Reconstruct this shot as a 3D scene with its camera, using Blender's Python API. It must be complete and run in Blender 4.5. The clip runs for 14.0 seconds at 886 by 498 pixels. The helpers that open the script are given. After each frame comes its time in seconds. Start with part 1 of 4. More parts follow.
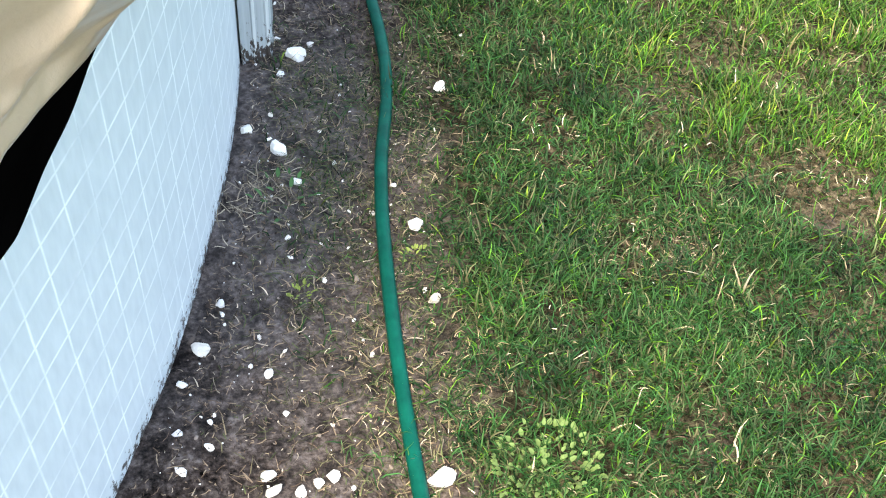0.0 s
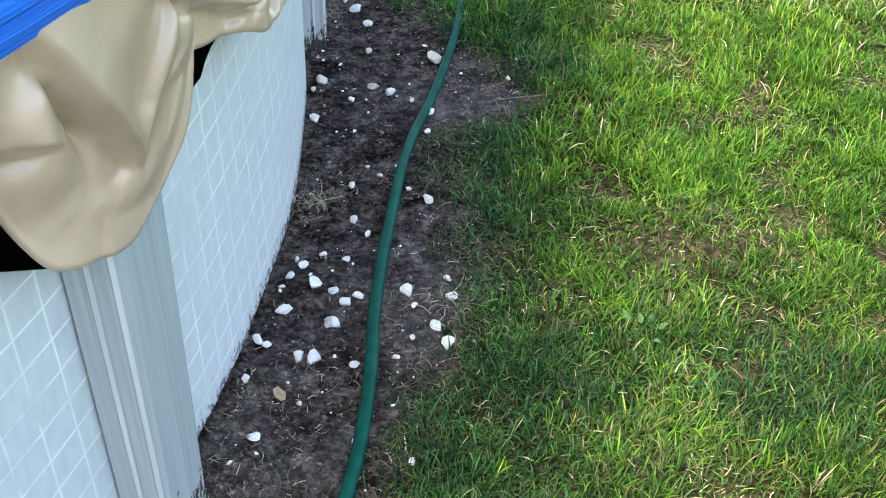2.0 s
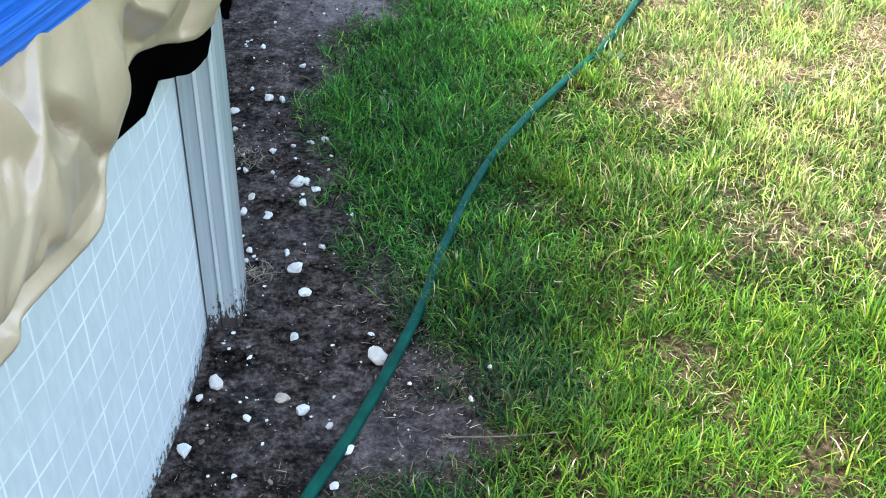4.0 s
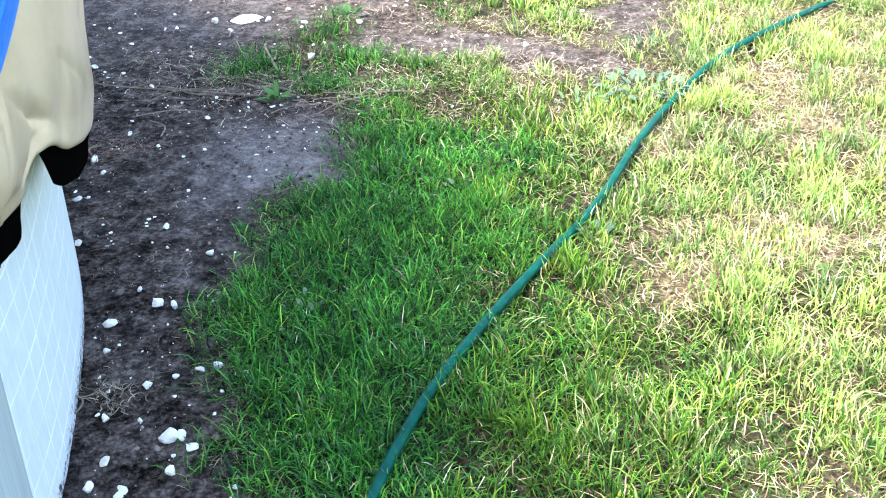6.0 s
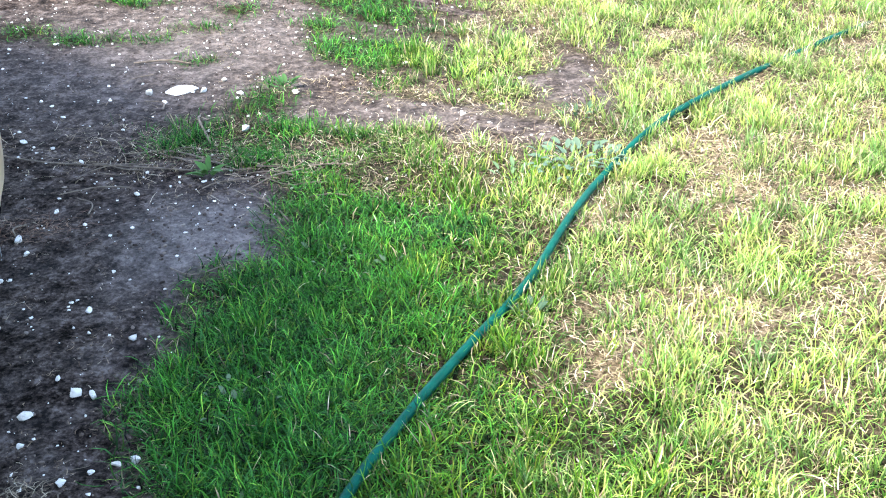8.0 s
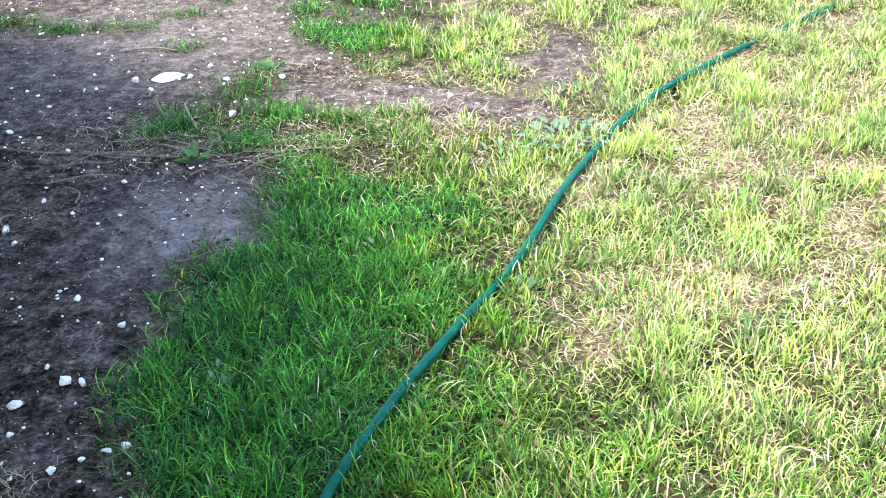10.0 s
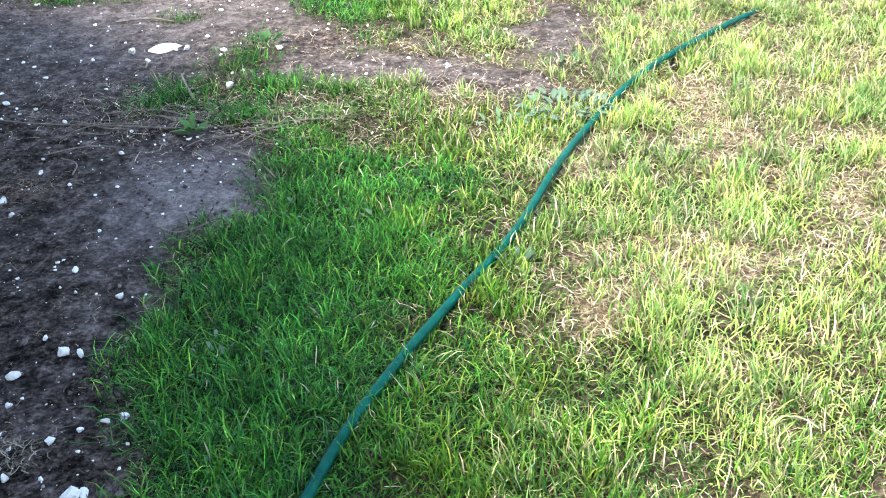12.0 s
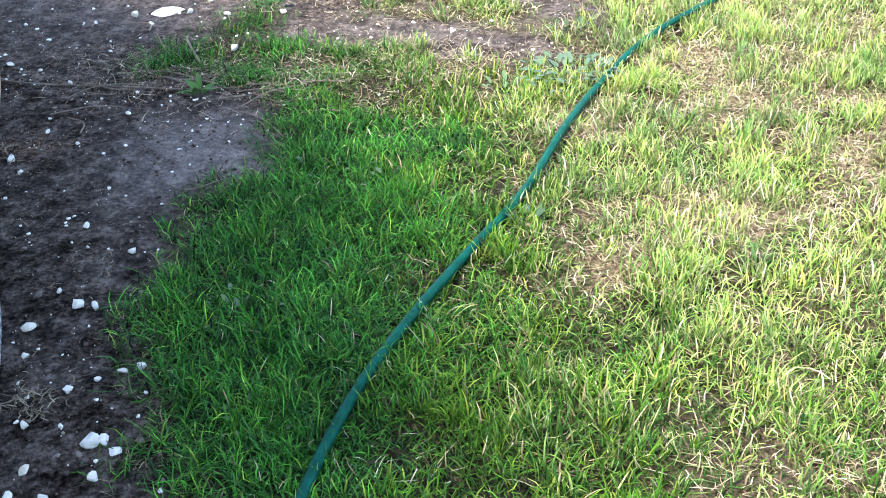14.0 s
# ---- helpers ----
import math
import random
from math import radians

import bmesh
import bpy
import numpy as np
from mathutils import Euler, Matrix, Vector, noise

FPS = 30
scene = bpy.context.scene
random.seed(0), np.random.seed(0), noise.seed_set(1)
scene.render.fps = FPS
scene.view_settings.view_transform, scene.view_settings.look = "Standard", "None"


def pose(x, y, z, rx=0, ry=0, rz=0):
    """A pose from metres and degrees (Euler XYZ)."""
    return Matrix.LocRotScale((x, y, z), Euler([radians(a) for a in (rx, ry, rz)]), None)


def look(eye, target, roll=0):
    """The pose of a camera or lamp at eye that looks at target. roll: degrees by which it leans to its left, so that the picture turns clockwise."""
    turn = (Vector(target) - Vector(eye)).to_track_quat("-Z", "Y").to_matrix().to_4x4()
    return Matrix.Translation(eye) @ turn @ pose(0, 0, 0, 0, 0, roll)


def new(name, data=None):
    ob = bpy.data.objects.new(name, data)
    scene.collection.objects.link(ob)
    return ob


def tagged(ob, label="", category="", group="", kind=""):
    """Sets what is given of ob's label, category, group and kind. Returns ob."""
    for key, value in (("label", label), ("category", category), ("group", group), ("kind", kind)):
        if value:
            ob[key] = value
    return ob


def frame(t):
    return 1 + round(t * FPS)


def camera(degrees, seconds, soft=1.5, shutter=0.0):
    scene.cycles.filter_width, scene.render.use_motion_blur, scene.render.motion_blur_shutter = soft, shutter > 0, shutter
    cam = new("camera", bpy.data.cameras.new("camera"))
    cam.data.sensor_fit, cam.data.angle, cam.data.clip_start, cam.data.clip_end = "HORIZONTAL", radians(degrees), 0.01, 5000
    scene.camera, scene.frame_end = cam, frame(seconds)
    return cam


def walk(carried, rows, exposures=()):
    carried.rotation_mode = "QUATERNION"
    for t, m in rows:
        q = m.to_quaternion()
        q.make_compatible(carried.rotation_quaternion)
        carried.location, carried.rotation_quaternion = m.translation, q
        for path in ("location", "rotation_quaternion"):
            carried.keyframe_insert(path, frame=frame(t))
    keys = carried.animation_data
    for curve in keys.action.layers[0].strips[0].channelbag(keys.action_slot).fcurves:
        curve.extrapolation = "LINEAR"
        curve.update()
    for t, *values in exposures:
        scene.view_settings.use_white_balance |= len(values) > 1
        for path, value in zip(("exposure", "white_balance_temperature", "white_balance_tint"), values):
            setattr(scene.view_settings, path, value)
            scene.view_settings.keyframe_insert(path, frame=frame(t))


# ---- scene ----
cam = camera(41.2, 14.0, soft=1.15)
PATH = [
    (0, (-0.201, -1.706, 1.366), (0.275, -0.434, -0.102), 5.1),
    (0.5, (0.009, -1.601, 1.415), (0.322, -0.254, -0.031), 5.9),
    (1, (0.211, -1.438, 1.417), (0.383, -0.019, 0.018), 8.3),
    (1.5, (0.4, -1.227, 1.401), (0.395, 0.286, 0.094), 2.5),
    (2, (0.495, -0.976, 1.342), (0.391, 0.588, 0.099), 1.6),
    (2.5, (0.561, -0.711, 1.321), (0.378, 0.844, 0.076), -0.7),
    (3, (0.578, -0.499, 1.309), (0.375, 1.093, 0.116), -1.0),
    (3.2, (0.609, -0.421, 1.308), (0.382, 1.185, 0.138), -0.4),
    (5.3, (0.789, 0.444, 1.154), (0.361, 2.088, 0.1), -0.1),
    (5.5, (0.789, 0.503, 1.158), (0.357, 2.154, 0.117), -0.2),
    (6, (0.771, 0.62, 1.165), (0.347, 2.297, 0.161), -1.9),
    (6.5, (0.772, 0.678, 1.173), (0.369, 2.379, 0.201), -2.1),
    (7, (0.797, 0.691, 1.192), (0.405, 2.409, 0.246), -1.8),
    (7.5, (0.804, 0.694, 1.188), (0.431, 2.427, 0.263), -1.4),
    (8, (0.818, 0.696, 1.188), (0.451, 2.429, 0.259), -1.8),
    (10.5, (0.832, 0.699, 1.176), (0.475, 2.417, 0.217), -2.9),
    (11, (0.833, 0.7, 1.176), (0.478, 2.413, 0.206), -2.9),
    (11.5, (0.834, 0.7, 1.175), (0.479, 2.407, 0.194), -2.9),
    (12, (0.834, 0.698, 1.174), (0.48, 2.399, 0.182), -2.9),
    (12.5, (0.831, 0.697, 1.171), (0.479, 2.39, 0.167), -2.8),
    (13, (0.82, 0.688, 1.166), (0.476, 2.377, 0.152), -2.6),
    (13.5, (0.808, 0.678, 1.16), (0.47, 2.364, 0.137), -2.4),
    (14, (0.79, 0.654, 1.142), (0.462, 2.343, 0.122), -2.2),
]
EXPOSURES = [(0, 2.72, 7500, 8), (1.5, 2.54, 7500, 9), (3.2, 2.5, 7500, 9), (5.3, 3.08, 6900, 9), (6.5, 3.1, 6850, 9), (8.0, 2.9, 6850, 9), (10.5, 2.88, 6850, 9), (12.5, 2.71, 6850, 9), (14, 2.6, 6850, 9)]
walk(cam, [(t, look(eye, target, roll)) for t, eye, target, roll in PATH], EXPOSURES)

# light: soft late-morning sun from behind the pool, open sky
SUN_WAY = Vector((-0.49, -0.6, 1.2)).normalized()
world = bpy.data.worlds.new("sky")
scene.world = world
world.use_nodes = True
wn = world.node_tree
sky = wn.nodes.new("ShaderNodeTexSky")
sky.sky_type = 'NISHITA'
sky.sun_disc = False
sky.sun_elevation = math.asin(SUN_WAY.z)
sky.sun_rotation = math.atan2(SUN_WAY.x, SUN_WAY.y)
sky.air_density = 1.0
sky.dust_density = 1.5
wn.links.new(sky.outputs[0], wn.nodes["Background"].inputs[0])
wn.nodes["Background"].inputs[1].default_value = 0.15
sun_data = bpy.data.lights.new("sun", 'SUN')
sun_data.energy, sun_data.angle, sun_data.color = 1.9, radians(18.0), (1.0, 0.94, 0.84)
sun = new("sun", sun_data)
sun.matrix_world = look(SUN_WAY * 20, (0, 0, 0))

# ---------------------------------------------------------------- numbers of the place
CX, CY, R = -3.091, 0.672, 3.178      # the pool's middle and radius
WALL_TOP = 1.20
POSTS = 14
rng = np.random.default_rng(7)


def lattice(x, y, seed=0):
    """Smooth value noise, -1 to 1, for arrays."""
    x, y = np.asarray(x, float), np.asarray(y, float)
    xi, yi = np.floor(x).astype(np.int64), np.floor(y).astype(np.int64)
    fx, fy = x - xi, y - yi
    fx, fy = fx * fx * (3 - 2 * fx), fy * fy * (3 - 2 * fy)

    def h(i, j):
        n = (i * 374761393 + j * 668265263 + seed * 1442695041) & 0x7fffffff
        n = ((n ^ (n >> 13)) * 1274126177) & 0x7fffffff
        n = ((n ^ (n >> 16)) * 60493) & 0x7fffffff
        return (n % 65536) / 32767.5 - 1

    return ((h(xi, yi) * (1 - fx) + h(xi + 1, yi) * fx) * (1 - fy)
            + (h(xi, yi + 1) * (1 - fx) + h(xi + 1, yi + 1) * fx) * fy)


def step(v, a, b):
    t = np.clip((v - a) / (b - a), 0, 1)
    return t * t * (3 - 2 * t)


EDGE_Y = [-3, -1, -0.5, 0, 0.3, 0.65, 0.9, 1.1, 1.27, 1.45, 1.62, 1.9, 2.1, 2.25, 2.66, 2.85, 3.0, 3.12, 3.3, 3.5, 3.72, 3.95, 4.2, 4.5, 4.8, 5.2]
EDGE_X = [0.05, 0.13, 0.2, 0.32, 0.36, 0.43, 0.4, 0.4, 0.54, 0.42, 0.28, 0.1, 0.0, -0.08, -0.1, -0.04, -0.02, -0.1, -0.1, -0.12, -0.05, -0.12, -0.32, -0.46, -0.6, -0.7]


def blob(x, y, bx, by, rx, ry):
    return np.exp(-(((x - bx) / rx) ** 2 + ((y - by) / ry) ** 2))


def turf(x, y):
    """How much grass grows at a place, 0 to 1."""
    e = np.interp(y, EDGE_Y, EDGE_X) + 0.05 * lattice(x * 6, y * 6, 1) + 0.035 * lattice(x * 17, y * 17, 2)
    d = step(x - e, -0.08, 0.12)
    # thin growth on the strip beside the hose near the start
    d = np.maximum(d, 0.16 * step(x, -0.05, 0.12) * step(-y, -0.25, 0.3))
    # bald earth further out
    bald = (1.3 * blob(x, y, -0.03, 3.66, 0.13, 0.1) + 1.3 * blob(x, y, 0.15, 3.71, 0.17, 0.1) + 1.2 * blob(x, y, 0.42, 3.6, 0.2, 0.12) + 0.8 * blob(x, y, 0.62, 3.85, 0.16, 0.14) + 1.1 * blob(x, y, 0.53, 4.12, 0.14, 0.13)
            + 0.7 * blob(x, y, 0.7, 4.38, 0.16, 0.1) + 0.7 * blob(x, y, 0.0, 4.75, 0.2, 0.1) + 0.5 * blob(x, y, 0.1, 3.3, 0.12, 0.08) + 0.7 * blob(x, y, 0.62, -0.62, 0.1, 0.07) + 0.3 * blob(x, y, 0.45, 0.02, 0.07, 0.08) + 0.3 * blob(x, y, 0.5, 0.7, 0.09, 0.07)
            + 0.95 * blob(x, y, 0.56, 3.42, 0.12, 0.1)
            + 0.75 * step(lattice(x * 7 + 2 * y, y * 9, 6), 0.05, 0.55) * step(y, 3.25, 3.5) * step(-x, -0.75, -0.35))
    d = d * (1 - np.clip(bald, 0, 1))
    # tufts that stand on the bare soil and in the band of roots
    d = np.maximum(d, sum(k * blob(x, y, bx, by, rx, ry) for k, bx, by, rx, ry in (
        (0.95, -0.47, 3.44, 0.06, 0.1), (0.9, -0.34, 3.72, 0.07, 0.12), (0.85, -0.18, 3.36, 0.14, 0.06), (0.8, -0.18, 3.54, 0.07, 0.05), (0.75, -0.01, 3.46, 0.1, 0.05),
        (0.5, -0.32, 3.5, 0.14, 0.09), (0.7, 0.2, 3.42, 0.09, 0.05), (0.8, -1.42, 4.26, 0.12, 0.07), (0.75, -1.18, 4.21, 0.06, 0.06), (0.45, -1.05, 4.25, 0.06, 0.05),
        (0.8, -1.15, 4.66, 0.12, 0.05), (0.85, -0.78, 4.4, 0.09, 0.05), (0.85, -0.72, 4.6, 0.08, 0.08), (0.7, -0.66, 4.07, 0.06, 0.04), (0.5, -0.9, 4.26, 0.06, 0.05), (0.5, 0.38, 3.75, 0.06, 0.04), (0.5, 0.3, 3.9, 0.1, 0.05))))
    away = np.hypot(x - CX, y - CY) - R
    other = np.maximum(step(-1.75 - x, 0, 0.3), np.maximum(step(-1.4 - y, 0, 0.3), step(y, 5.1, 5.5)))
    d = np.maximum(d, other * step(away + 0.12 * lattice(x * 3, y * 3, 3), 0.25, 0.5))
    inside = away < 0.05
    return np.where(inside, 0, np.clip(d, 0, 1))


def vigour(x, y):
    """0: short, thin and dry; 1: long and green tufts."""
    v = 0.45 + 0.55 * lattice(x * 4.7 + y, y * 4.7 - x, 11) + 0.5 * lattice(x * 10 - y * 3, y * 10 + x * 3, 12)
    v = v + 0.15 * step(x, 0.4, 0.9)
    v = v + 0.5 * blob(x, y, 0.15, 2.45, 0.28, 0.5) + 0.5 * blob(x, y, 0.36, -0.8, 0.22, 0.35) - 0.12 * step(0.65 - x, 0, 0.3) * step(-y, -0.8, 0.2)
    v = v + 0.35 * blob(x, y, 0.5, 0.0, 0.25, 0.5) + 0.6 * blob(x, y, 0.45, 1.95, 0.2, 0.25) + 0.4 * blob(x, y, 0.95, 1.9, 0.22, 0.25) + 0.25 * blob(x, y, 0.8, 2.35, 0.15, 0.15)
    v = v - 0.4 * blob(x, y, 0.75, 2.52, 0.08, 0.06) - 0.5 * blob(x, y, 0.9, -0.5, 0.12, 0.2)
    return np.clip(v, 0, 1)


# ---------------------------------------------------------------- materials
def material(name, rough=0.6, metal=0.0):
    m = bpy.data.materials.new(name)
    m.use_nodes = True
    b = m.node_tree.nodes["Principled BSDF"]
    b.inputs["Roughness"].default_value = rough
    b.inputs["Metallic"].default_value = metal
    return m, m.node_tree, b


def node(nt, kind, **values):
    n = nt.nodes.new(kind)
    for key, value in values.items():
        n.inputs[key.replace("_", " ")].default_value = value
    return n


def ramp(nt, source, stops):
    r = nt.nodes.new("ShaderNodeValToRGB")
    r.color_ramp.elements[0].position, r.color_ramp.elements[0].color = stops[0][0], (*stops[0][1], 1)
    r.color_ramp.elements[1].position, r.color_ramp.elements[1].color = stops[-1][0], (*stops[-1][1], 1)
    for p, c in stops[1:-1]:
        r.color_ramp.elements.new(p).color = (*c, 1)
    nt.links.new(source, r.inputs[0])
    return r.outputs[0]


def mix(nt, factor, a, b, how='MIX'):
    n = nt.nodes.new("ShaderNodeMix")
    n.data_type, n.blend_type = 'RGBA', how
    for value, socket in ((factor, n.inputs[0]), (a, n.inputs[6]), (b, n.inputs[7])):
        if isinstance(value, (int, float)):
            socket.default_value = value
        elif isinstance(value, tuple):
            socket.default_value = (*value, 1)
        else:
            nt.links.new(value, socket)
    return n.outputs[2]


def maths(nt, how, a, b=0.0, c=0.0):
    n = nt.nodes.new("ShaderNodeMath")
    n.operation = how
    for value, socket in zip((a, b, c), n.inputs):
        if isinstance(value, (int, float)):
            socket.default_value = value
        else:
            nt.links.new(value, socket)
    return n.outputs[0]


def speckle(nt, vector, scale, detail=4.0, rough=0.55):
    n = node(nt, "ShaderNodeTexNoise", Scale=scale, Detail=detail, Roughness=rough)
    nt.links.new(vector, n.inputs["Vector"])
    return n.outputs["Fac"]


def relief(nt, b, height, strength, distance):
    n = node(nt, "ShaderNodeBump", Strength=strength, Distance=distance)
    nt.links.new(height, n.inputs["Height"])
    nt.links.new(n.outputs[0], b.inputs["Normal"])


def coords(nt, which="Object"):
    return nt.nodes.new("ShaderNodeTexCoord").outputs[which]


def ground_material():
    m, nt, b = material("soil_and_thatch", 0.95)
    at = coords(nt)
    grass = nt.nodes.new("ShaderNodeAttribute")
    grass.attribute_name = "turf"
    dry = nt.nodes.new("ShaderNodeAttribute")
    dry.attribute_name = "dry"
    grain, broad = speckle(nt, at, 110, 6, 0.7), speckle(nt, at, 9, 5)
    clod = speckle(nt, at, 34, 5, 0.6)
    fine = maths(nt, 'MULTIPLY_ADD', maths(nt, 'ADD', maths(nt, 'MULTIPLY', maths(nt, 'SUBTRACT', speckle(nt, at, 13, 4, 0.6), 0.5), 0.7), maths(nt, 'SUBTRACT', clod, 0.5)), 0.8, grain)
    dark = ramp(nt, fine, [(0.34, (0.004, 0.003, 0.0026)), (0.5, (0.041, 0.0305, 0.026)), (0.62, (0.1, 0.078, 0.068)), (0.78, (0.19, 0.162, 0.15))])
    pale = ramp(nt, fine, [(0.28, (0.068, 0.06, 0.057)), (0.5, (0.14, 0.123, 0.117)), (0.72, (0.235, 0.208, 0.197))])
    soil = mix(nt, maths(nt, 'MULTIPLY_ADD', maths(nt, 'SUBTRACT', broad, 0.5), 0.9, dry.outputs["Fac"]), dark, pale)
    # thatch sunk near black: shade in the gaps between blades put into its colour
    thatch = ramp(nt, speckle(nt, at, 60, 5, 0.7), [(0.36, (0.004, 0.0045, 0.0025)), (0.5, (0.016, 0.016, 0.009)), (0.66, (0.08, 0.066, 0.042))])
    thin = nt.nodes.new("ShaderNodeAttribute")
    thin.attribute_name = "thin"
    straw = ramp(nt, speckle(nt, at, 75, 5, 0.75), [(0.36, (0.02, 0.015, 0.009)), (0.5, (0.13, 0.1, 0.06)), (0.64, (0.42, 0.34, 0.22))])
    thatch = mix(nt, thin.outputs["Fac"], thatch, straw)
    far = nt.nodes.new("ShaderNodeAttribute")
    far.attribute_name = "far"
    lawn = ramp(nt, maths(nt, 'MULTIPLY_ADD', maths(nt, 'SUBTRACT', speckle(nt, at, 3, 5, 0.6), 0.5), 0.8, speckle(nt, at, 45, 5, 0.7)),
                [(0.3, (0.016, 0.036, 0.009)), (0.5, (0.042, 0.08, 0.02)), (0.7, (0.115, 0.12, 0.05))])
    thatch = mix(nt, far.outputs["Fac"], thatch, lawn)
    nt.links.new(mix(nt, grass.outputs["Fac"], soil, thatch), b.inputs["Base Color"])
    relief(nt, b, maths(nt, 'ADD', maths(nt, 'MULTIPLY', grain, 0.6), maths(nt, 'MULTIPLY', clod, 1.6)), 0.9, 0.016)
    b.inputs["Specular IOR Level"].default_value = 0.02
    return m


def blade_material(name, gloss=0.48, through_light=0.22):
    m, nt, b = material(name, gloss)
    tone = nt.nodes.new("ShaderNodeAttribute")
    tone.attribute_name = "tone"
    nt.links.new(tone.outputs["Color"], b.inputs["Base Color"])
    b.inputs["Specular IOR Level"].default_value = 0.1
    t = nt.nodes.new("ShaderNodeBsdfTranslucent")
    nt.links.new(tone.outputs["Color"], t.inputs[0])
    s = nt.nodes.new("ShaderNodeMixShader")
    s.inputs[0].default_value = through_light
    nt.links.new(b.outputs[0], s.inputs[1])
    nt.links.new(t.outputs[0], s.inputs[2])
    nt.links.new(s.outputs[0], nt.nodes["Material Output"].inputs[0])
    return m


def stone_material(name, low, high):
    m, nt, b = material(name, 0.75)
    info = nt.nodes.new("ShaderNodeObjectInfo")
    at = coords(nt)
    grain = ramp(nt, speckle(nt, at, 2.2, 6, 0.65), [(0.3, low), (0.62, high)])
    tint = ramp(nt, info.outputs["Random"], [(0.0, (0.82, 0.76, 0.68)), (0.3, (1, 1, 1)), (0.8, (1, 1, 1)), (1.0, (0.9, 0.9, 0.93))])
    nt.links.new(mix(nt, 1.0, grain, tint, 'MULTIPLY'), b.inputs["Base Color"])
    relief(nt, b, speckle(nt, at, 5, 6, 0.7), 0.5, 0.2)
    return m


def wall_material():
    """Pale blue-grey coated steel with a raised lattice of pale lines; the UV map is in metres."""
    m, nt, b = material("coated_wall_steel", 0.42)
    uv = coords(nt, "UV")
    split = nt.nodes.new("ShaderNodeSeparateXYZ")
    nt.links.new(uv, split.inputs[0])
    u, v = split.outputs[0], split.outputs[1]
    wob = maths(nt, 'MULTIPLY', maths(nt, 'SUBTRACT', speckle(nt, uv, 14, 2), 0.5), 0.004)
    lines = None
    upright = maths(nt, 'ADD', maths(nt, 'MULTIPLY_ADD', v, 0.035, u), -0.0105)
    level = maths(nt, 'ADD', v, 0.0225)
    for across, pitch in ((upright, 0.057), (level, 0.049)):
        along = maths(nt, 'ADD', across, wob)
        cell = maths(nt, 'FRACT', maths(nt, 'DIVIDE', along, pitch))
        off = maths(nt, 'MULTIPLY', maths(nt, 'ABSOLUTE', maths(nt, 'SUBTRACT', cell, 0.5)), pitch)
        width = maths(nt, 'SUBTRACT', 1.0, maths(nt, 'DIVIDE', off, 0.0028))
        one = maths(nt, 'MAXIMUM', width, 0.0)
        lines = one if lines is None else maths(nt, 'MAXIMUM', lines, one)
    stretch = nt.nodes.new("ShaderNodeMapping")
    stretch.inputs["Scale"].default_value = (70, 22, 1)
    stretch.inputs["Rotation"].default_value = (0, 0, 0.35)
    nt.links.new(uv, stretch.inputs[0])
    brushed = speckle(nt, stretch.outputs[0], 1.0, 3)
    body = ramp(nt, brushed, [(0.3, (0.415, 0.465, 0.497)), (0.7, (0.5, 0.55, 0.578))])
    blotch = speckle(nt, uv, 5, 4)
    body = mix(nt, maths(nt, 'MULTIPLY', blotch, 0.35), body, (0.57, 0.615, 0.65))
    worn = maths(nt, 'MULTIPLY', lines, ramp_value(nt, speckle(nt, uv, 9, 4), 0.32, 0.6))
    body = mix(nt, maths(nt, 'MULTIPLY', worn, 0.85), body, (0.84, 0.88, 0.9))
    # soil splashed up from the ground, in flecks that thin out upwards
    fleck = speckle(nt, uv, 75, 5, 0.7)
    limit = maths(nt, 'MULTIPLY_ADD', v, 4.2, 0.44)
    dirt = ramp_value(nt, maths(nt, 'SUBTRACT', fleck, limit), 0.0, 0.04)
    body = mix(nt, dirt, body, (0.045, 0.036, 0.032))
    nt.links.new(body, b.inputs["Base Color"])
    relief(nt, b, maths(nt, 'ADD', maths(nt, 'MULTIPLY', lines, 0.6), maths(nt, 'MULTIPLY', brushed, 0.3)), 0.35, 0.002)
    return m


def ramp_value(nt, source, a, b):
    n = node(nt, "ShaderNodeMapRange")
    n.inputs[1].default_value, n.inputs[2].default_value = a, b
    nt.links.new(source, n.inputs[0])
    return n.outputs[0]


def post_material():
    m, nt, b = material("painted_upright_steel", 0.26)
    uv = coords(nt, "UV")
    split = nt.nodes.new("ShaderNodeSeparateXYZ")
    nt.links.new(uv, split.inputs[0])
    stretch = nt.nodes.new("ShaderNodeMapping")
    stretch.inputs["Scale"].default_value = (160, 3, 1)
    nt.links.new(uv, stretch.inputs[0])
    streak = speckle(nt, stretch.outputs[0], 1.0, 4)
    body = ramp(nt, streak, [(0.3, (0.265, 0.302, 0.32)), (0.7, (0.345, 0.385, 0.402))])
    # pale highlight painted into the colour of the two raised ribs
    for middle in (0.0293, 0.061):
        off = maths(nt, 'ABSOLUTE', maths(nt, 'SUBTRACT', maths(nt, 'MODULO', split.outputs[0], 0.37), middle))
        rib_glint = ramp_value(nt, off, 0.006, 0.002)
        body = mix(nt, maths(nt, 'MULTIPLY', rib_glint, maths(nt, 'MULTIPLY', streak, 0.9)), body, (0.62, 0.65, 0.66))
    chip = nt.nodes.new("ShaderNodeMapping")
    chip.inputs["Scale"].default_value = (90, 34, 1)
    nt.links.new(uv, chip.inputs[0])
    fleck = speckle(nt, chip.outputs[0], 1.0, 5, 0.7)
    limit = maths(nt, 'MULTIPLY_ADD', split.outputs[1], 2.6, 0.40)
    body = mix(nt, ramp_value(nt, maths(nt, 'SUBTRACT', fleck, limit), 0.0, 0.03), body, (0.05, 0.042, 0.038))
    nt.links.new(body, b.inputs["Base Color"])
    relief(nt, b, streak, 0.15, 0.002)
    return m


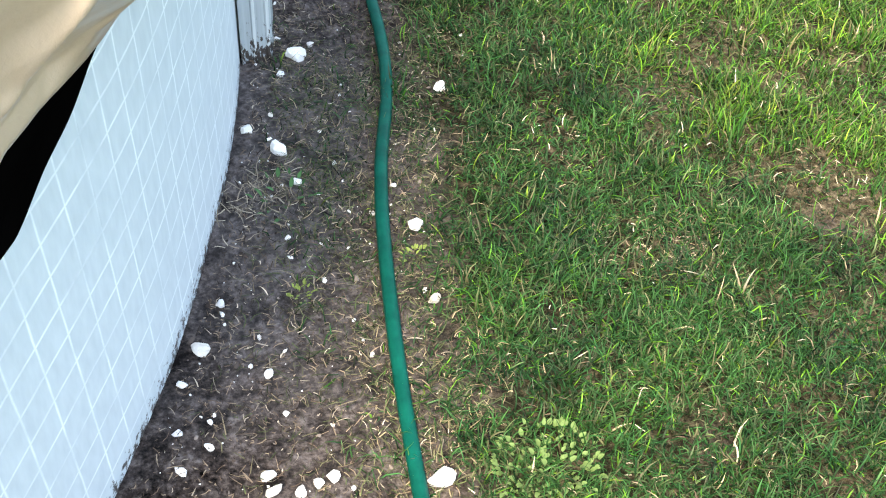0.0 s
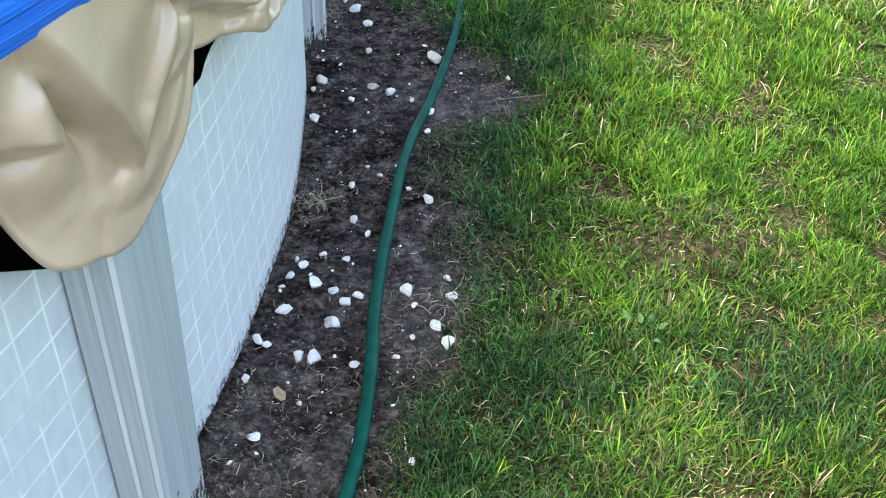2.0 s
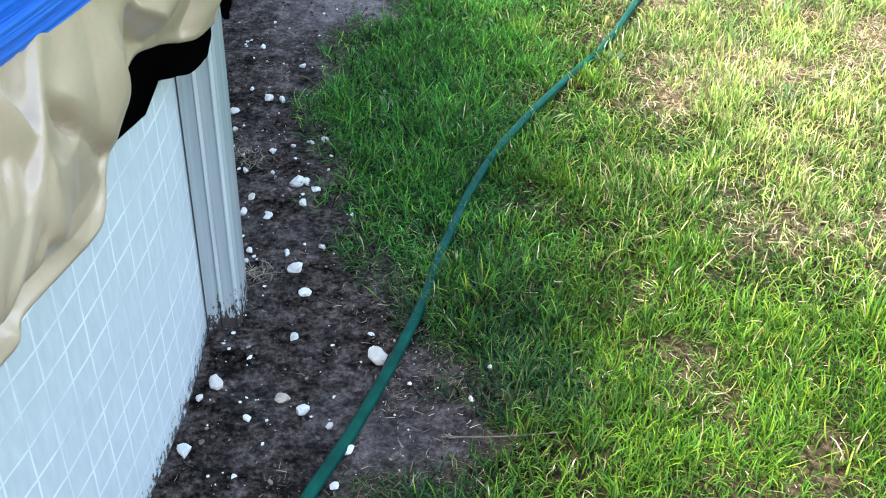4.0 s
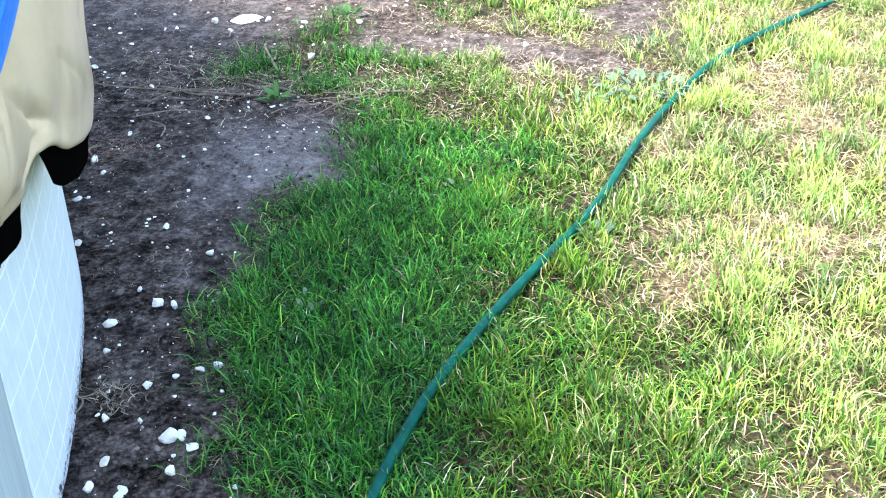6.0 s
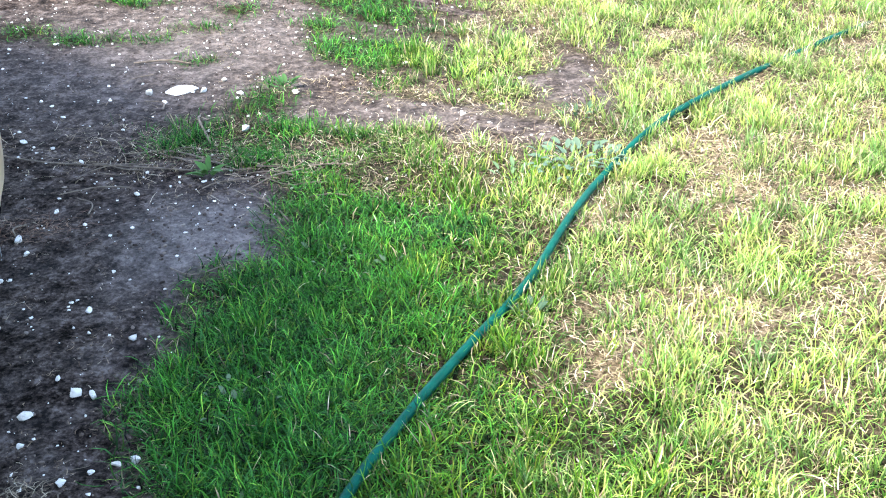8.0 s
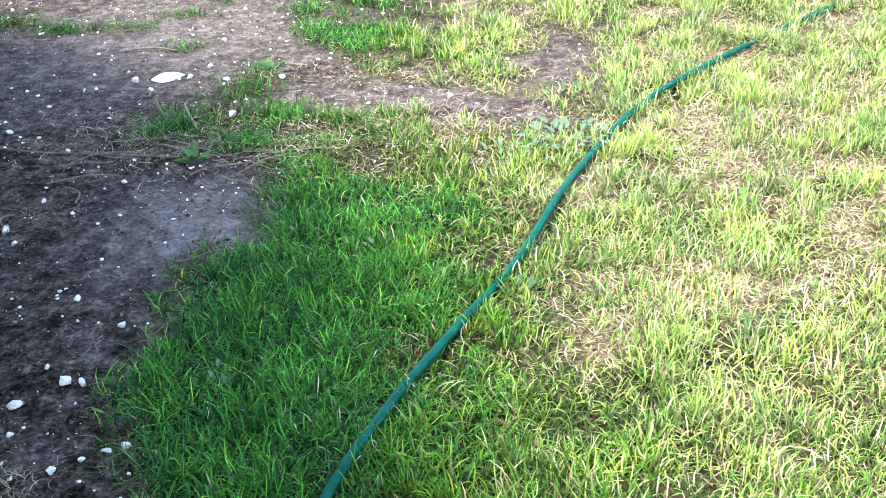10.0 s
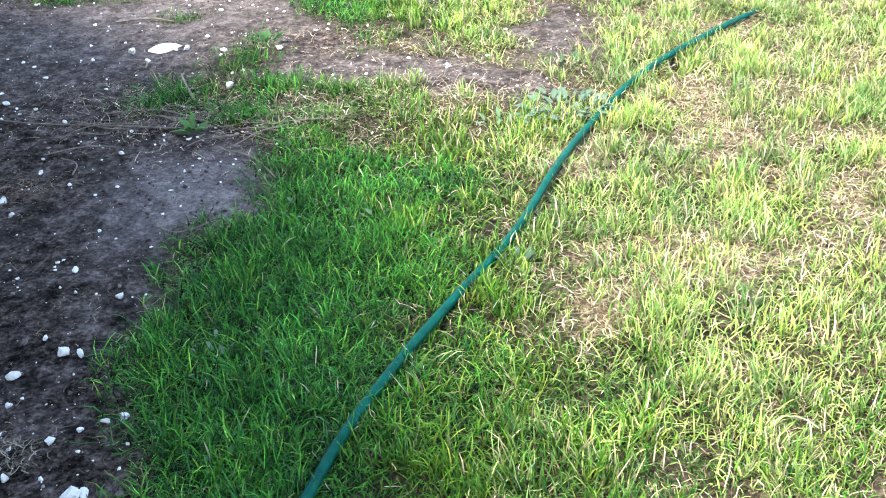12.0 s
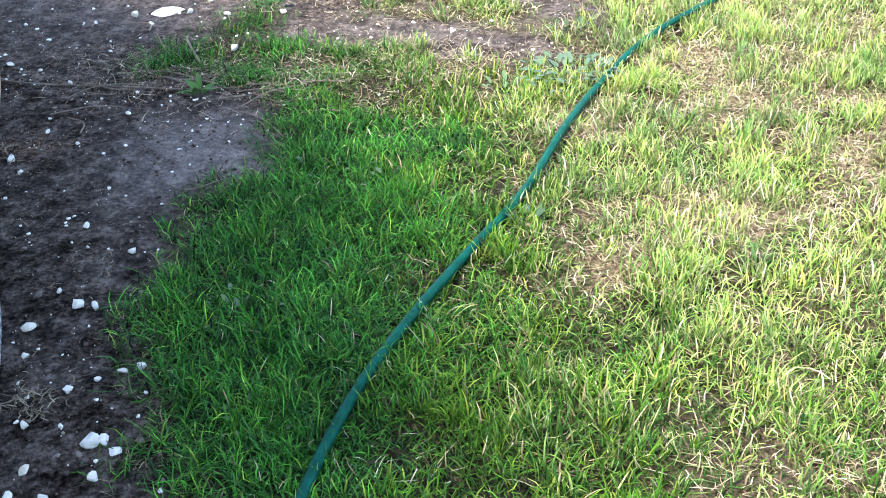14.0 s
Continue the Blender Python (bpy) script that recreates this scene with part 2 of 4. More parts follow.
def cloth_material(name, low, high, rough, weave=900):
    m, nt, b = material(name, rough)
    at = coords(nt)
    nt.links.new(ramp(nt, speckle(nt, at, 6, 5), [(0.3, low), (0.7, high)]), b.inputs["Base Color"])
    b.inputs["Coat Weight"].default_value = 0.75 if rough < 0.5 else 0.0
    b.inputs["Coat Roughness"].default_value = 0.3
    crease = speckle(nt, at, 22, 5, 0.6)
    relief(nt, b, maths(nt, 'ADD', crease, maths(nt, 'MULTIPLY', speckle(nt, at, weave, 2), 0.05)), 0.22, 0.012)
    return m


def tarp_material():
    m, nt, b = material("blue_tarp", 0.5)
    uv = coords(nt, "UV")
    stretch = nt.nodes.new("ShaderNodeMapping")
    stretch.inputs["Scale"].default_value = (1.5, 40, 1)
    nt.links.new(uv, stretch.inputs[0])
    fold = speckle(nt, stretch.outputs[0], 1.0, 5)
    nt.links.new(ramp(nt, fold, [(0.3, (0.0, 0.11, 0.62)), (0.7, (0.004, 0.2, 0.82))]), b.inputs["Base Color"])
    b.inputs["Specular IOR Level"].default_value = 0.2
    relief(nt, b, fold, 0.6, 0.02)
    return m


def hose_material():
    m, nt, b = material("green_vinyl", 0.42)
    at = coords(nt)
    nt.links.new(ramp(nt, speckle(nt, at, 30, 5), [(0.3, (0.0, 0.04, 0.029)), (0.7, (0.0, 0.074, 0.052))]), b.inputs["Base Color"])
    b.inputs["Specular IOR Level"].default_value = 0.06
    relief(nt, b, speckle(nt, at, 140, 3), 0.15, 0.002)
    return m


def crumb_material():
    m, nt, b = material("soil_crumb", 0.95)
    piece = nt.nodes.new("ShaderNodeNewGeometry").outputs["Random Per Island"]
    tint = ramp(nt, piece, [(0.0, (0.03, 0.023, 0.02)), (0.5, (0.07, 0.054, 0.046)), (0.85, (0.15, 0.118, 0.1)), (1.0, (0.26, 0.22, 0.19))])
    nt.links.new(tint, b.inputs["Base Color"])
    b.inputs["Specular IOR Level"].default_value = 0.05
    relief(nt, b, speckle(nt, coords(nt), 300, 4), 0.6, 0.003)
    return m


def plain(name, low, high, scale, rough):
    m, nt, b = material(name, rough)
    at = coords(nt)
    f = speckle(nt, at, scale, 5)
    nt.links.new(ramp(nt, f, [(0.3, low), (0.7, high)]), b.inputs["Base Color"])
    relief(nt, b, f, 0.4, 0.004)
    return m


GROUND, WALL, POST = ground_material(), wall_material(), post_material()
BLADE, STRAW = blade_material("grass_blade"), blade_material("dry_straw", 0.7, 0.15)
LEAF = blade_material("weed_leaf", 0.5, 0.25)
STONE = stone_material("white_stone", (0.78, 0.75, 0.7), (0.93, 0.91, 0.87))
TAN = cloth_material("tan_vinyl", (0.4, 0.285, 0.198), (0.58, 0.436, 0.325), 0.34)
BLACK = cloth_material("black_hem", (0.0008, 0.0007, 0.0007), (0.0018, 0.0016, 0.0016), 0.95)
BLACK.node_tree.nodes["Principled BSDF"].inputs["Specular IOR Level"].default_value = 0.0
BLUE, HOSE = tarp_material(), hose_material()
CRUMB = crumb_material()
TWIG = plain("grey_twig", (0.08, 0.06, 0.045), (0.22, 0.18, 0.14), 60, 0.85)
WATER = plain("pool_water", (0.02, 0.06, 0.06), (0.03, 0.08, 0.08), 2, 0.05)


# ---------------------------------------------------------------- helpers for meshes
def arrays(name, verts, faces_flat, counts, mat, smooth=True):
    """A mesh from vertex and face arrays; faces_flat lists the corners, counts the corners of each face."""
    me = bpy.data.meshes.new(name)
    me.vertices.add(len(verts))
    me.vertices.foreach_set("co", np.asarray(verts, np.float32).ravel())
    me.loops.add(len(faces_flat))
    me.loops.foreach_set("vertex_index", np.asarray(faces_flat, np.int32))
    counts = np.asarray(counts, np.int32)
    me.polygons.add(len(counts))
    me.polygons.foreach_set("loop_start", np.concatenate(([0], np.cumsum(counts)[:-1])).astype(np.int32))
    me.polygons.foreach_set("use_smooth", np.full(len(counts), smooth))
    me.materials.append(mat)
    me.update(calc_edges=True)
    return me


def sheet(name, grid, mat, uv=None, closed=False, smooth=True):
    """A mesh from a grid of points (rows, columns, 3)."""
    n, k = grid.shape[:2]
    i, j = np.meshgrid(np.arange(n - 1), np.arange(k if closed else k - 1), indexing="ij")
    j2 = (j + 1) % k
    quads = np.stack([i * k + j, i * k + j2, (i + 1) * k + j2, (i + 1) * k + j], -1).reshape(-1, 4)
    me = arrays(name, grid.reshape(-1, 3), quads.ravel(), np.full(len(quads), 4), mat, smooth)
    if uv is not None:
        layer = me.uv_layers.new(name="metres")
        layer.data.foreach_set("uv", uv.reshape(-1, 2)[quads.ravel()].astype(np.float32).ravel())
    return me


def mesh_part(name, me, parent, label=""):
    ob = new(name, me)
    ob.parent = parent
    return tagged(ob, label)


def colour_layer(me, values):
    layer = me.color_attributes.new("tone", 'FLOAT_COLOR', 'POINT')
    layer.data.foreach_set("color", np.asarray(values, np.float32).ravel())


# ---------------------------------------------------------------- the ground
def lift(x, y):
    u, v = 0.83 * x + 0.56 * y, 0.83 * y - 0.56 * x
    return 0.010 * lattice(x * 3.1, y * 3.1, 31) + 0.006 * lattice(u * 8, v * 8, 32) + 0.0022 * lattice(v * 19 + 3, u * 19, 33)


def build_ground():
    xs = np.concatenate(([-300, -100, -40, -15, -10], np.arange(-8, -2.0, 0.12), np.arange(-1.9, 2.0, 0.02), np.arange(2.1, 5, 0.3), [6, 8, 15, 40, 100, 300]))
    ys = np.concatenate(([-300, -100, -40, -15, -8], np.arange(-5, -1.7, 0.12), np.arange(-1.6, 5.6, 0.02), np.arange(5.7, 9, 0.3), [12, 20, 40, 100, 300]))
    x, y = np.meshgrid(xs, ys)
    near = (np.abs(x) < 3) & (np.abs(y) < 7)
    grid = np.stack([x, y, np.where(near, lift(x, y), 0)], -1)
    me = sheet("ground", grid, GROUND)
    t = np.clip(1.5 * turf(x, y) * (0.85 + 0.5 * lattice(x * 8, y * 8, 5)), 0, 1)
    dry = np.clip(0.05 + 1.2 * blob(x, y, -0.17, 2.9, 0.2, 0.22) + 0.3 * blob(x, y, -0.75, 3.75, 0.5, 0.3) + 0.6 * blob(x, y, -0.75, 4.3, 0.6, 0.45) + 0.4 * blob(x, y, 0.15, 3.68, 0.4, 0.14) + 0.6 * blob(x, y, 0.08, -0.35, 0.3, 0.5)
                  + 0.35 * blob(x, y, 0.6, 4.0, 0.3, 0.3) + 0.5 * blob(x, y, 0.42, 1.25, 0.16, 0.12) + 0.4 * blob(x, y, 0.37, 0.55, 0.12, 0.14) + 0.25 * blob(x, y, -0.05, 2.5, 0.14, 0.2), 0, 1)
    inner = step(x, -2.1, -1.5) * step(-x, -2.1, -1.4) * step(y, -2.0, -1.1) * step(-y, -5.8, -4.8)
    for key, v in (("far", 1 - inner), ("turf", t), ("dry", dry), ("thin", np.clip(0.85 - 0.8 * vigour(x, y), 0, 1) * (0.06 + 0.3 * step(x, 0.55, 0.75) + 0.64 * sunlit_dry(x, y)))):
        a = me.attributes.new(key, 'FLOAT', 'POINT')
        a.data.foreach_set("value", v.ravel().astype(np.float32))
    tagged(new("ground", me), "dark bare soil beside the pool and thatch under thin lawn", "ground", kind="structure")



# ---------------------------------------------------------------- grass
def strips(name, x, y, z, heading, length, width, rise, droop, tones, mat, label, category, curl=0.5):
    """Bent tapering blades, three spans each. rise: how steeply a blade starts, in radians; droop: how far it bends over."""
    n = len(x)
    spans = 3
    side = np.stack([-np.sin(heading), np.cos(heading), np.zeros(n)], -1)
    ahead = np.stack([np.cos(heading), np.sin(heading), np.zeros(n)], -1)
    at = np.stack([x, y, z], -1)
    rows, widths = [at], [width]
    swing = rng.normal(0, curl, n)
    for k in range(spans):
        h = heading + swing * k
        ahead = np.stack([np.cos(h), np.sin(h), np.zeros(n)], -1)
        a = rise - droop * (k + 0.5) / spans
        at = at + (length / spans)[:, None] * (np.cos(a)[:, None] * ahead + np.sin(a)[:, None] * np.array([0, 0, 1.0]))
        rows.append(at)
        widths.append(width * (0.95, 0.7, 0.0)[k])
    per = 7
    v = np.zeros((n, per, 3))
    for k in range(3):
        v[:, 2 * k] = rows[k] + side * (widths[k] / 2)[:, None]
        v[:, 2 * k + 1] = rows[k] - side * (widths[k] / 2)[:, None]
    v[:, 6] = rows[3]
    v[:, :, 2] = np.maximum(v[:, :, 2], (z + 0.001)[:, None])
    base = (np.arange(n) * per)[:, None]
    loops = np.array([0, 1, 3, 2, 2, 3, 5, 4, 4, 5, 6])
    me = arrays(name, v.reshape(-1, 3), (base + loops).ravel(), np.tile([4, 4, 3], n), mat)
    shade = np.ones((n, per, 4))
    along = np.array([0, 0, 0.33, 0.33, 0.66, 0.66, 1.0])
    # grass callers pass a darker foot: shade between blades put into the colour
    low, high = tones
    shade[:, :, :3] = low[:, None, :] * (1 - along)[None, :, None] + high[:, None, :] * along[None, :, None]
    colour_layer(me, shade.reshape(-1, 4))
    return tagged(new(name, me), label, category, kind="stuff")


def scatter(count, x0, x1, y0, y1):
    return rng.uniform(x0, x1, count), rng.uniform(y0, y1, count)


def shades(n, palette, weights, spread=0.32):
    pick = rng.choice(len(palette), n, p=np.asarray(weights) / np.sum(weights))
    c = np.asarray(palette)[pick]
    return np.clip(c * (1 + spread * rng.standard_normal((n, 1))), 0.004, 0.9)


# sorts of grass, by colour; inner tones hold some shade, dry ones some sunlight
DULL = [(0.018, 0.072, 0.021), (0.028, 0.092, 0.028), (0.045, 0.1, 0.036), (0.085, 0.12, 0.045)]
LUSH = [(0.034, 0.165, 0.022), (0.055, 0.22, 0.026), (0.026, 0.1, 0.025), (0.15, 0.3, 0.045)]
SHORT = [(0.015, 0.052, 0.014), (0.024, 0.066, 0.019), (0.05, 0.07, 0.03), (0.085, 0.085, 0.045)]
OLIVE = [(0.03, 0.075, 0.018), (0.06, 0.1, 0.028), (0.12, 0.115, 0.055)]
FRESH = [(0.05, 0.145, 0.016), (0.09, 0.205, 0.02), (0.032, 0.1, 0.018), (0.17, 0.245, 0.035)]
SUNLIT_DRY = [(0.2, 0.33, 0.07), (0.31, 0.39, 0.115), (0.12, 0.235, 0.055), (0.44, 0.45, 0.2)]
DRY = [(0.37, 0.3, 0.19), (0.23, 0.175, 0.115), (0.57, 0.49, 0.36), (0.13, 0.092, 0.063)]


def sunlit_dry(x, y):
    """How dry and yellow the open lawn is, 0 to 1, sunlit brightness included in its colour: most far from the pool and
    beyond the dark strip.
    """
    f = step(y + 0.25 * lattice(x * 5, y * 5, 24), 1.5, 2.6) * step(x + 0.3 * (y - 2.6) + 0.12 * lattice(x * 6, y * 6, 25), 0.36, 0.85)
    f = np.maximum(f, 0.9 * step(y, 3.2, 3.6) * step(x, -0.15, 0.3))
    return np.clip(f, 0, 1)


def shaded_turf(x, y):
    """The strip of dense, dark, fine turf along the pool; part of the pool's shade is painted into its colour."""
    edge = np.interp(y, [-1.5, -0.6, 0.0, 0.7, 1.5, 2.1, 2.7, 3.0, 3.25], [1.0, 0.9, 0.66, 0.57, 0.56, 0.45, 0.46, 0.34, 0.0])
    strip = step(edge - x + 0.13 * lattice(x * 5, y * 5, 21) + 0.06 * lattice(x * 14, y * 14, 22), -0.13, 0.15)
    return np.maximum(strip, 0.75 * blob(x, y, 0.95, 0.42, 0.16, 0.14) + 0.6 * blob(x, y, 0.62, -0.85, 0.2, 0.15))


def sorts(x, y, spread=0.42):
    """A colour for each blade from the sort of grass at its place, with some of the shade and sun there put in."""
    n = len(x)
    shady, dry = shaded_turf(x, y), sunlit_dry(x, y)
    lush = step(y + 0.2 * lattice(x * 4, y * 4, 26), 1.3, 1.9)
    c = shades(n, FRESH, (4, 3, 3, 1.2), spread)
    c = np.where((rng.random(n) < 0.6 * step(1.1 - y, 0, 0.9))[:, None], shades(n, OLIVE, (4, 3, 2), spread), c)
    pick = rng.random(n)
    c = np.where((pick < dry)[:, None], shades(n, SUNLIT_DRY, (4, 3, 3, 1.5), spread), c)
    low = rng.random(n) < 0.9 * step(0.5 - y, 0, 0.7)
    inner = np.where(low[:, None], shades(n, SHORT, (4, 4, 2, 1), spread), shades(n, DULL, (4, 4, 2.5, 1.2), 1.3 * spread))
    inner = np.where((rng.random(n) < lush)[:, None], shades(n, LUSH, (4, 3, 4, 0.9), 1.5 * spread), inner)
    c = np.where((rng.random(n) < shady)[:, None], inner, c)
    # patches of one tint, a hand wide
    tint = 0.5 * lattice(x * 9 + 2 * y, y * 9 - 2 * x, 34) + 0.4 * lattice(x * 23, y * 23, 35)
    c = c * (1 + tint[:, None] * np.array([0.75, 0.6, 0.45]))
    stray = rng.random(n) < 0.06 * shady
    c[stray] = shades(stray.sum(), FRESH, (3, 3, 1, 0.6))
    return np.clip(c, 0.003, 0.9)


def build_grass():
    # short, fine turf
    x, y = scatter(760000, -1.6, 1.75, -1.35, 5.2)
    d, v, shady = turf(x, y), vigour(x, y), shaded_turf(x, y)
    near = np.where(y > 4.3, 0.55, 1.0) * step(1.75 - x, 0, 0.3) * step(y, -1.35, -1.0) * step(5.2 - y, 0, 0.3) * np.where((x > 1.35) & (y < 2), 0.6, 1.0)
    gaps = 0.45 + 0.55 * step(lattice(x * 15 + 4 * y, y * 15 - 4 * x, 27) + 0.6 * lattice(x * 37, y * 37, 28), -0.55, 0.25)
    keep = rng.random(len(x)) < d * near * gaps * (0.5 - 0.1 * sunlit_dry(x, y) + 0.2 * v + 0.3 * shady)
    # a second, denser sowing on the dark strip along the pool
    x2, y2 = scatter(250000, -0.3, 0.85, -1.35, 3.4)
    more = rng.random(len(x2)) < turf(x2, y2) * shaded_turf(x2, y2) * (0.12 + 0.88 * step(lattice(x2 * 17 + 3 * y2, y2 * 17, 36) + 0.7 * lattice(x2 * 41, y2 * 41, 37), -0.3, 0.35))
    x, y = np.concatenate([x[keep], x2[more]]), np.concatenate([y[keep], y2[more]])
    v, shady = vigour(x, y), shaded_turf(x, y)
    n = len(x)
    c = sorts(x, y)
    old = rng.random(n) < (0.05 + 0.3 * sunlit_dry(x, y)) * (1.25 - v) * (1 - 0.6 * shady)
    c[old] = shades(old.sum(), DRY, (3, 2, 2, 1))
    length = (0.017 + 0.022 * v + 0.008 * shady * step(y, 1.2, 1.9)) * rng.uniform(0.6, 1.45, n)
    # feet darkened and tips brightened, painting the shade low in the turf
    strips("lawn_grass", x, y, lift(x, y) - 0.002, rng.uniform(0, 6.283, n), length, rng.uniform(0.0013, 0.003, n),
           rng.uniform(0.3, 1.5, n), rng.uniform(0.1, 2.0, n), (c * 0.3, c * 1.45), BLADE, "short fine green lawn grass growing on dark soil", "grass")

    # taller growth of the open lawn near the start
    x, y = scatter(150000, 0.25, 1.5, -1.3, 1.9)
    clump = step(lattice(x * 8 + 3 * y, y * 8 - 3 * x, 38) + 0.6 * lattice(x * 21, y * 21, 39), -0.3, 0.45)
    ok = rng.random(len(x)) < turf(x, y) * (0.04 + 0.96 * clump ** 2) * (1 - 0.45 * shaded_turf(x, y)) * step(1.9 - y, 0, 0.5) * step(1.5 - x, 0, 0.2)
    x, y = x[ok], y[ok]
    n = len(x)
    c = sorts(x, y, 0.3)
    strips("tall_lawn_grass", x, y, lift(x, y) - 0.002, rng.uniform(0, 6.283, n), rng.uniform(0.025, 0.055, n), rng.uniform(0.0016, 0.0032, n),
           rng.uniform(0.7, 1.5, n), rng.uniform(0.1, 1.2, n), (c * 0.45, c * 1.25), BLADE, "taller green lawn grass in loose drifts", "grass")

    # coarse lawn all round, thinner with distance
    x, y = rng.normal(0.4, 3.2, 70000), rng.normal(1.6, 3.8, 70000)
    away = np.hypot(x - CX, y - CY) - R
    ok = (away > 0.3) & ~((x > -1.6) & (x < 1.6) & (y > -1.15) & (y < 5.0)) & (rng.random(len(x)) < turf(x, y))
    x, y = x[ok], y[ok]
    n = len(x)
    c = np.where((rng.random(n) < 0.4)[:, None], shades(n, LUSH, (3, 3, 1, 2)), shades(n, FRESH, (3, 3, 2, 1)))
    near = (np.abs(x) < 3) & (np.abs(y) < 7)
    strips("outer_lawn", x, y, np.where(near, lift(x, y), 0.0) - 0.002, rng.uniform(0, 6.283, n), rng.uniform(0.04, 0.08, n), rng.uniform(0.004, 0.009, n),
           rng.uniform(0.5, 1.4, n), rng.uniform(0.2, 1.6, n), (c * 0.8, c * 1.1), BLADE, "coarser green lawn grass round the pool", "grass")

    # longer broad blades in tufts
    tx, ty = scatter(30000, -1.6, 1.85, -1.5, 5.3)
    shady = shaded_turf(tx, ty)
    open_lawn = (0.35 + 0.65 * step(vigour(tx, ty), 0.38, 0.7)) * (1 - shady)
    inner = shady * step(ty, 1.3, 2.0) * 0.45 * step(vigour(tx, ty), 0.45, 0.8) + 0.03 * shady
    clump = 0.06 + 0.94 * step(lattice(tx * 12 + 5 * ty, ty * 12 - 5 * tx, 23) + 0.5 * lattice(tx * 27, ty * 27, 29), -0.15, 0.35)
    ok = rng.random(len(tx)) < turf(tx, ty) * (open_lawn * (1 + 0.4 * sunlit_dry(tx, ty)) + inner) * clump
    tx, ty = tx[ok], ty[ok]
    per = 18
    x = np.repeat(tx, per) + rng.normal(0, 0.013, len(tx) * per)
    y = np.repeat(ty, per) + rng.normal(0, 0.013, len(tx) * per)
    n = len(x)
    away = np.arctan2(y - np.repeat(ty, per), x - np.repeat(tx, per)) + rng.normal(0, 0.7, n)
    warm = np.repeat(rng.random(len(tx)), per)
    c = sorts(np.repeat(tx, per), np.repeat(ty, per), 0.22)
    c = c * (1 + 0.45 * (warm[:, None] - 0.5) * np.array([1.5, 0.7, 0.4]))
    old = rng.random(n) < 0.03 + 0.12 * sunlit_dry(x, y)
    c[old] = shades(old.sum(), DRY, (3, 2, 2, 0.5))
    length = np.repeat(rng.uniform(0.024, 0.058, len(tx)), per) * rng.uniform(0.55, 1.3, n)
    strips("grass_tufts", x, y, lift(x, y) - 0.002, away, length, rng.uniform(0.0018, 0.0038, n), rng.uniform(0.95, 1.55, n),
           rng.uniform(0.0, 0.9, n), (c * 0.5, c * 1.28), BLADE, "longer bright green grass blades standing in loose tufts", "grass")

    # dead blades lying in the lawn
    x, y = scatter(300000, -1.6, 1.75, -1.35, 5.1)
    dry = sunlit_dry(x, y)
    mat = step(lattice(x * 11, y * 11 + 3, 30), -0.3, 0.5)
    roots_band = 0.55 * blob(x, y, -0.25, 3.36, 0.4, 0.16) + 0.3 * blob(x, y, 0.3, 3.5, 0.45, 0.14) + 0.35 * blob(x, y, 0.1, 3.85, 0.4, 0.12)
    ok = rng.random(len(x)) < turf(x, y) * (0.95 - 0.75 * vigour(x, y)) * (0.08 + 0.3 * (1 - shaded_turf(x, y)) * step(y, -0.8, 0.3) + 0.55 * dry) * (0.35 + 0.65 * mat) + roots_band
    x, y, dry = x[ok], y[ok], dry[ok]
    n = len(x)
    c = shades(n, DRY, (3, 3, 2.5, 2.5))
    strips("dead_straw", x, y, lift(x, y) + rng.uniform(0.0, 0.012, n), rng.uniform(0, 6.283, n), rng.uniform(0.014, 0.055, n) * (1 - 0.5 * step(1.8 - y, 0, 0.8)),
           rng.uniform(0.0007, 0.0016, n), rng.uniform(-0.1, 0.8, n), rng.uniform(0, 1.4, n), (c, c), STRAW, "dry tan straw lying between the grass", "straw", 0.35)

    # chaff and rootlets on the bare soil
    x, y = scatter(230000, -1.7, 0.75, -1.5, 4.8)
    r = np.hypot(x - CX, y - CY) - R
    clumps = step(lattice(x * 9, y * 9, 41), -0.1, 0.7)
    ok = (r > 0.02) & (rng.random(len(x)) < (1 - turf(x, y)) * (0.04 + 0.96 * clumps ** 2 + 0.6 * step(-y, -0.7, 0.0)) * (0.3 + 0.4 * step(-y, -2.4, -1.6) + 0.3 * step(-y, -0.9, 0.1)) * (1 - 0.92 * step(y, 3.35, 3.6)) + 0.4 * blob(x, y, -0.4, 3.25, 0.4, 0.06))
    x, y = x[ok], y[ok]
    n = len(x)
    c = shades(n, [(0.25, 0.185, 0.125), (0.12, 0.083, 0.058), (0.42, 0.35, 0.26), (0.03, 0.022, 0.017)], (3.2, 3, 1.6, 2.5))
    strips("soil_chaff", x, y, lift(x, y) + rng.uniform(0.0, 0.006, n), rng.uniform(0, 6.283, n), 0.004 + 0.024 * rng.random(n) ** 2,
           rng.uniform(0.0007, 0.0019, n), rng.uniform(0, 0.8, n), rng.uniform(0.2, 1.4, n), (c, c), STRAW, "brown chaff and rootlets strewn on bare soil", "chaff", 0.5)


    # dull stems and runners where the lawn thins out over the soil
    x, y = scatter(150000, -1.0, 0.8, -1.35, 4.4)
    t = turf(x, y)
    ok = rng.random(len(x)) < 0.9 * np.clip(t * 4, 0, 1) * np.clip((0.95 - t) * 1.6, 0, 1) + 0.35 * (t < 0.4) * step(-y, -0.35, 0.1) * step(x, -0.25, 0.05)
    ok &= (np.hypot(x - CX, y - CY) - R > 0.06) & (rng.random(len(x)) > 0.65 * step(y, 3.3, 3.6))
    x, y = x[ok], y[ok]
    n = len(x)
    c = shades(n, [(0.13, 0.12, 0.065), (0.07, 0.085, 0.035), (0.24, 0.19, 0.115), (0.06, 0.05, 0.03)], (3, 4.5, 1.6, 2))
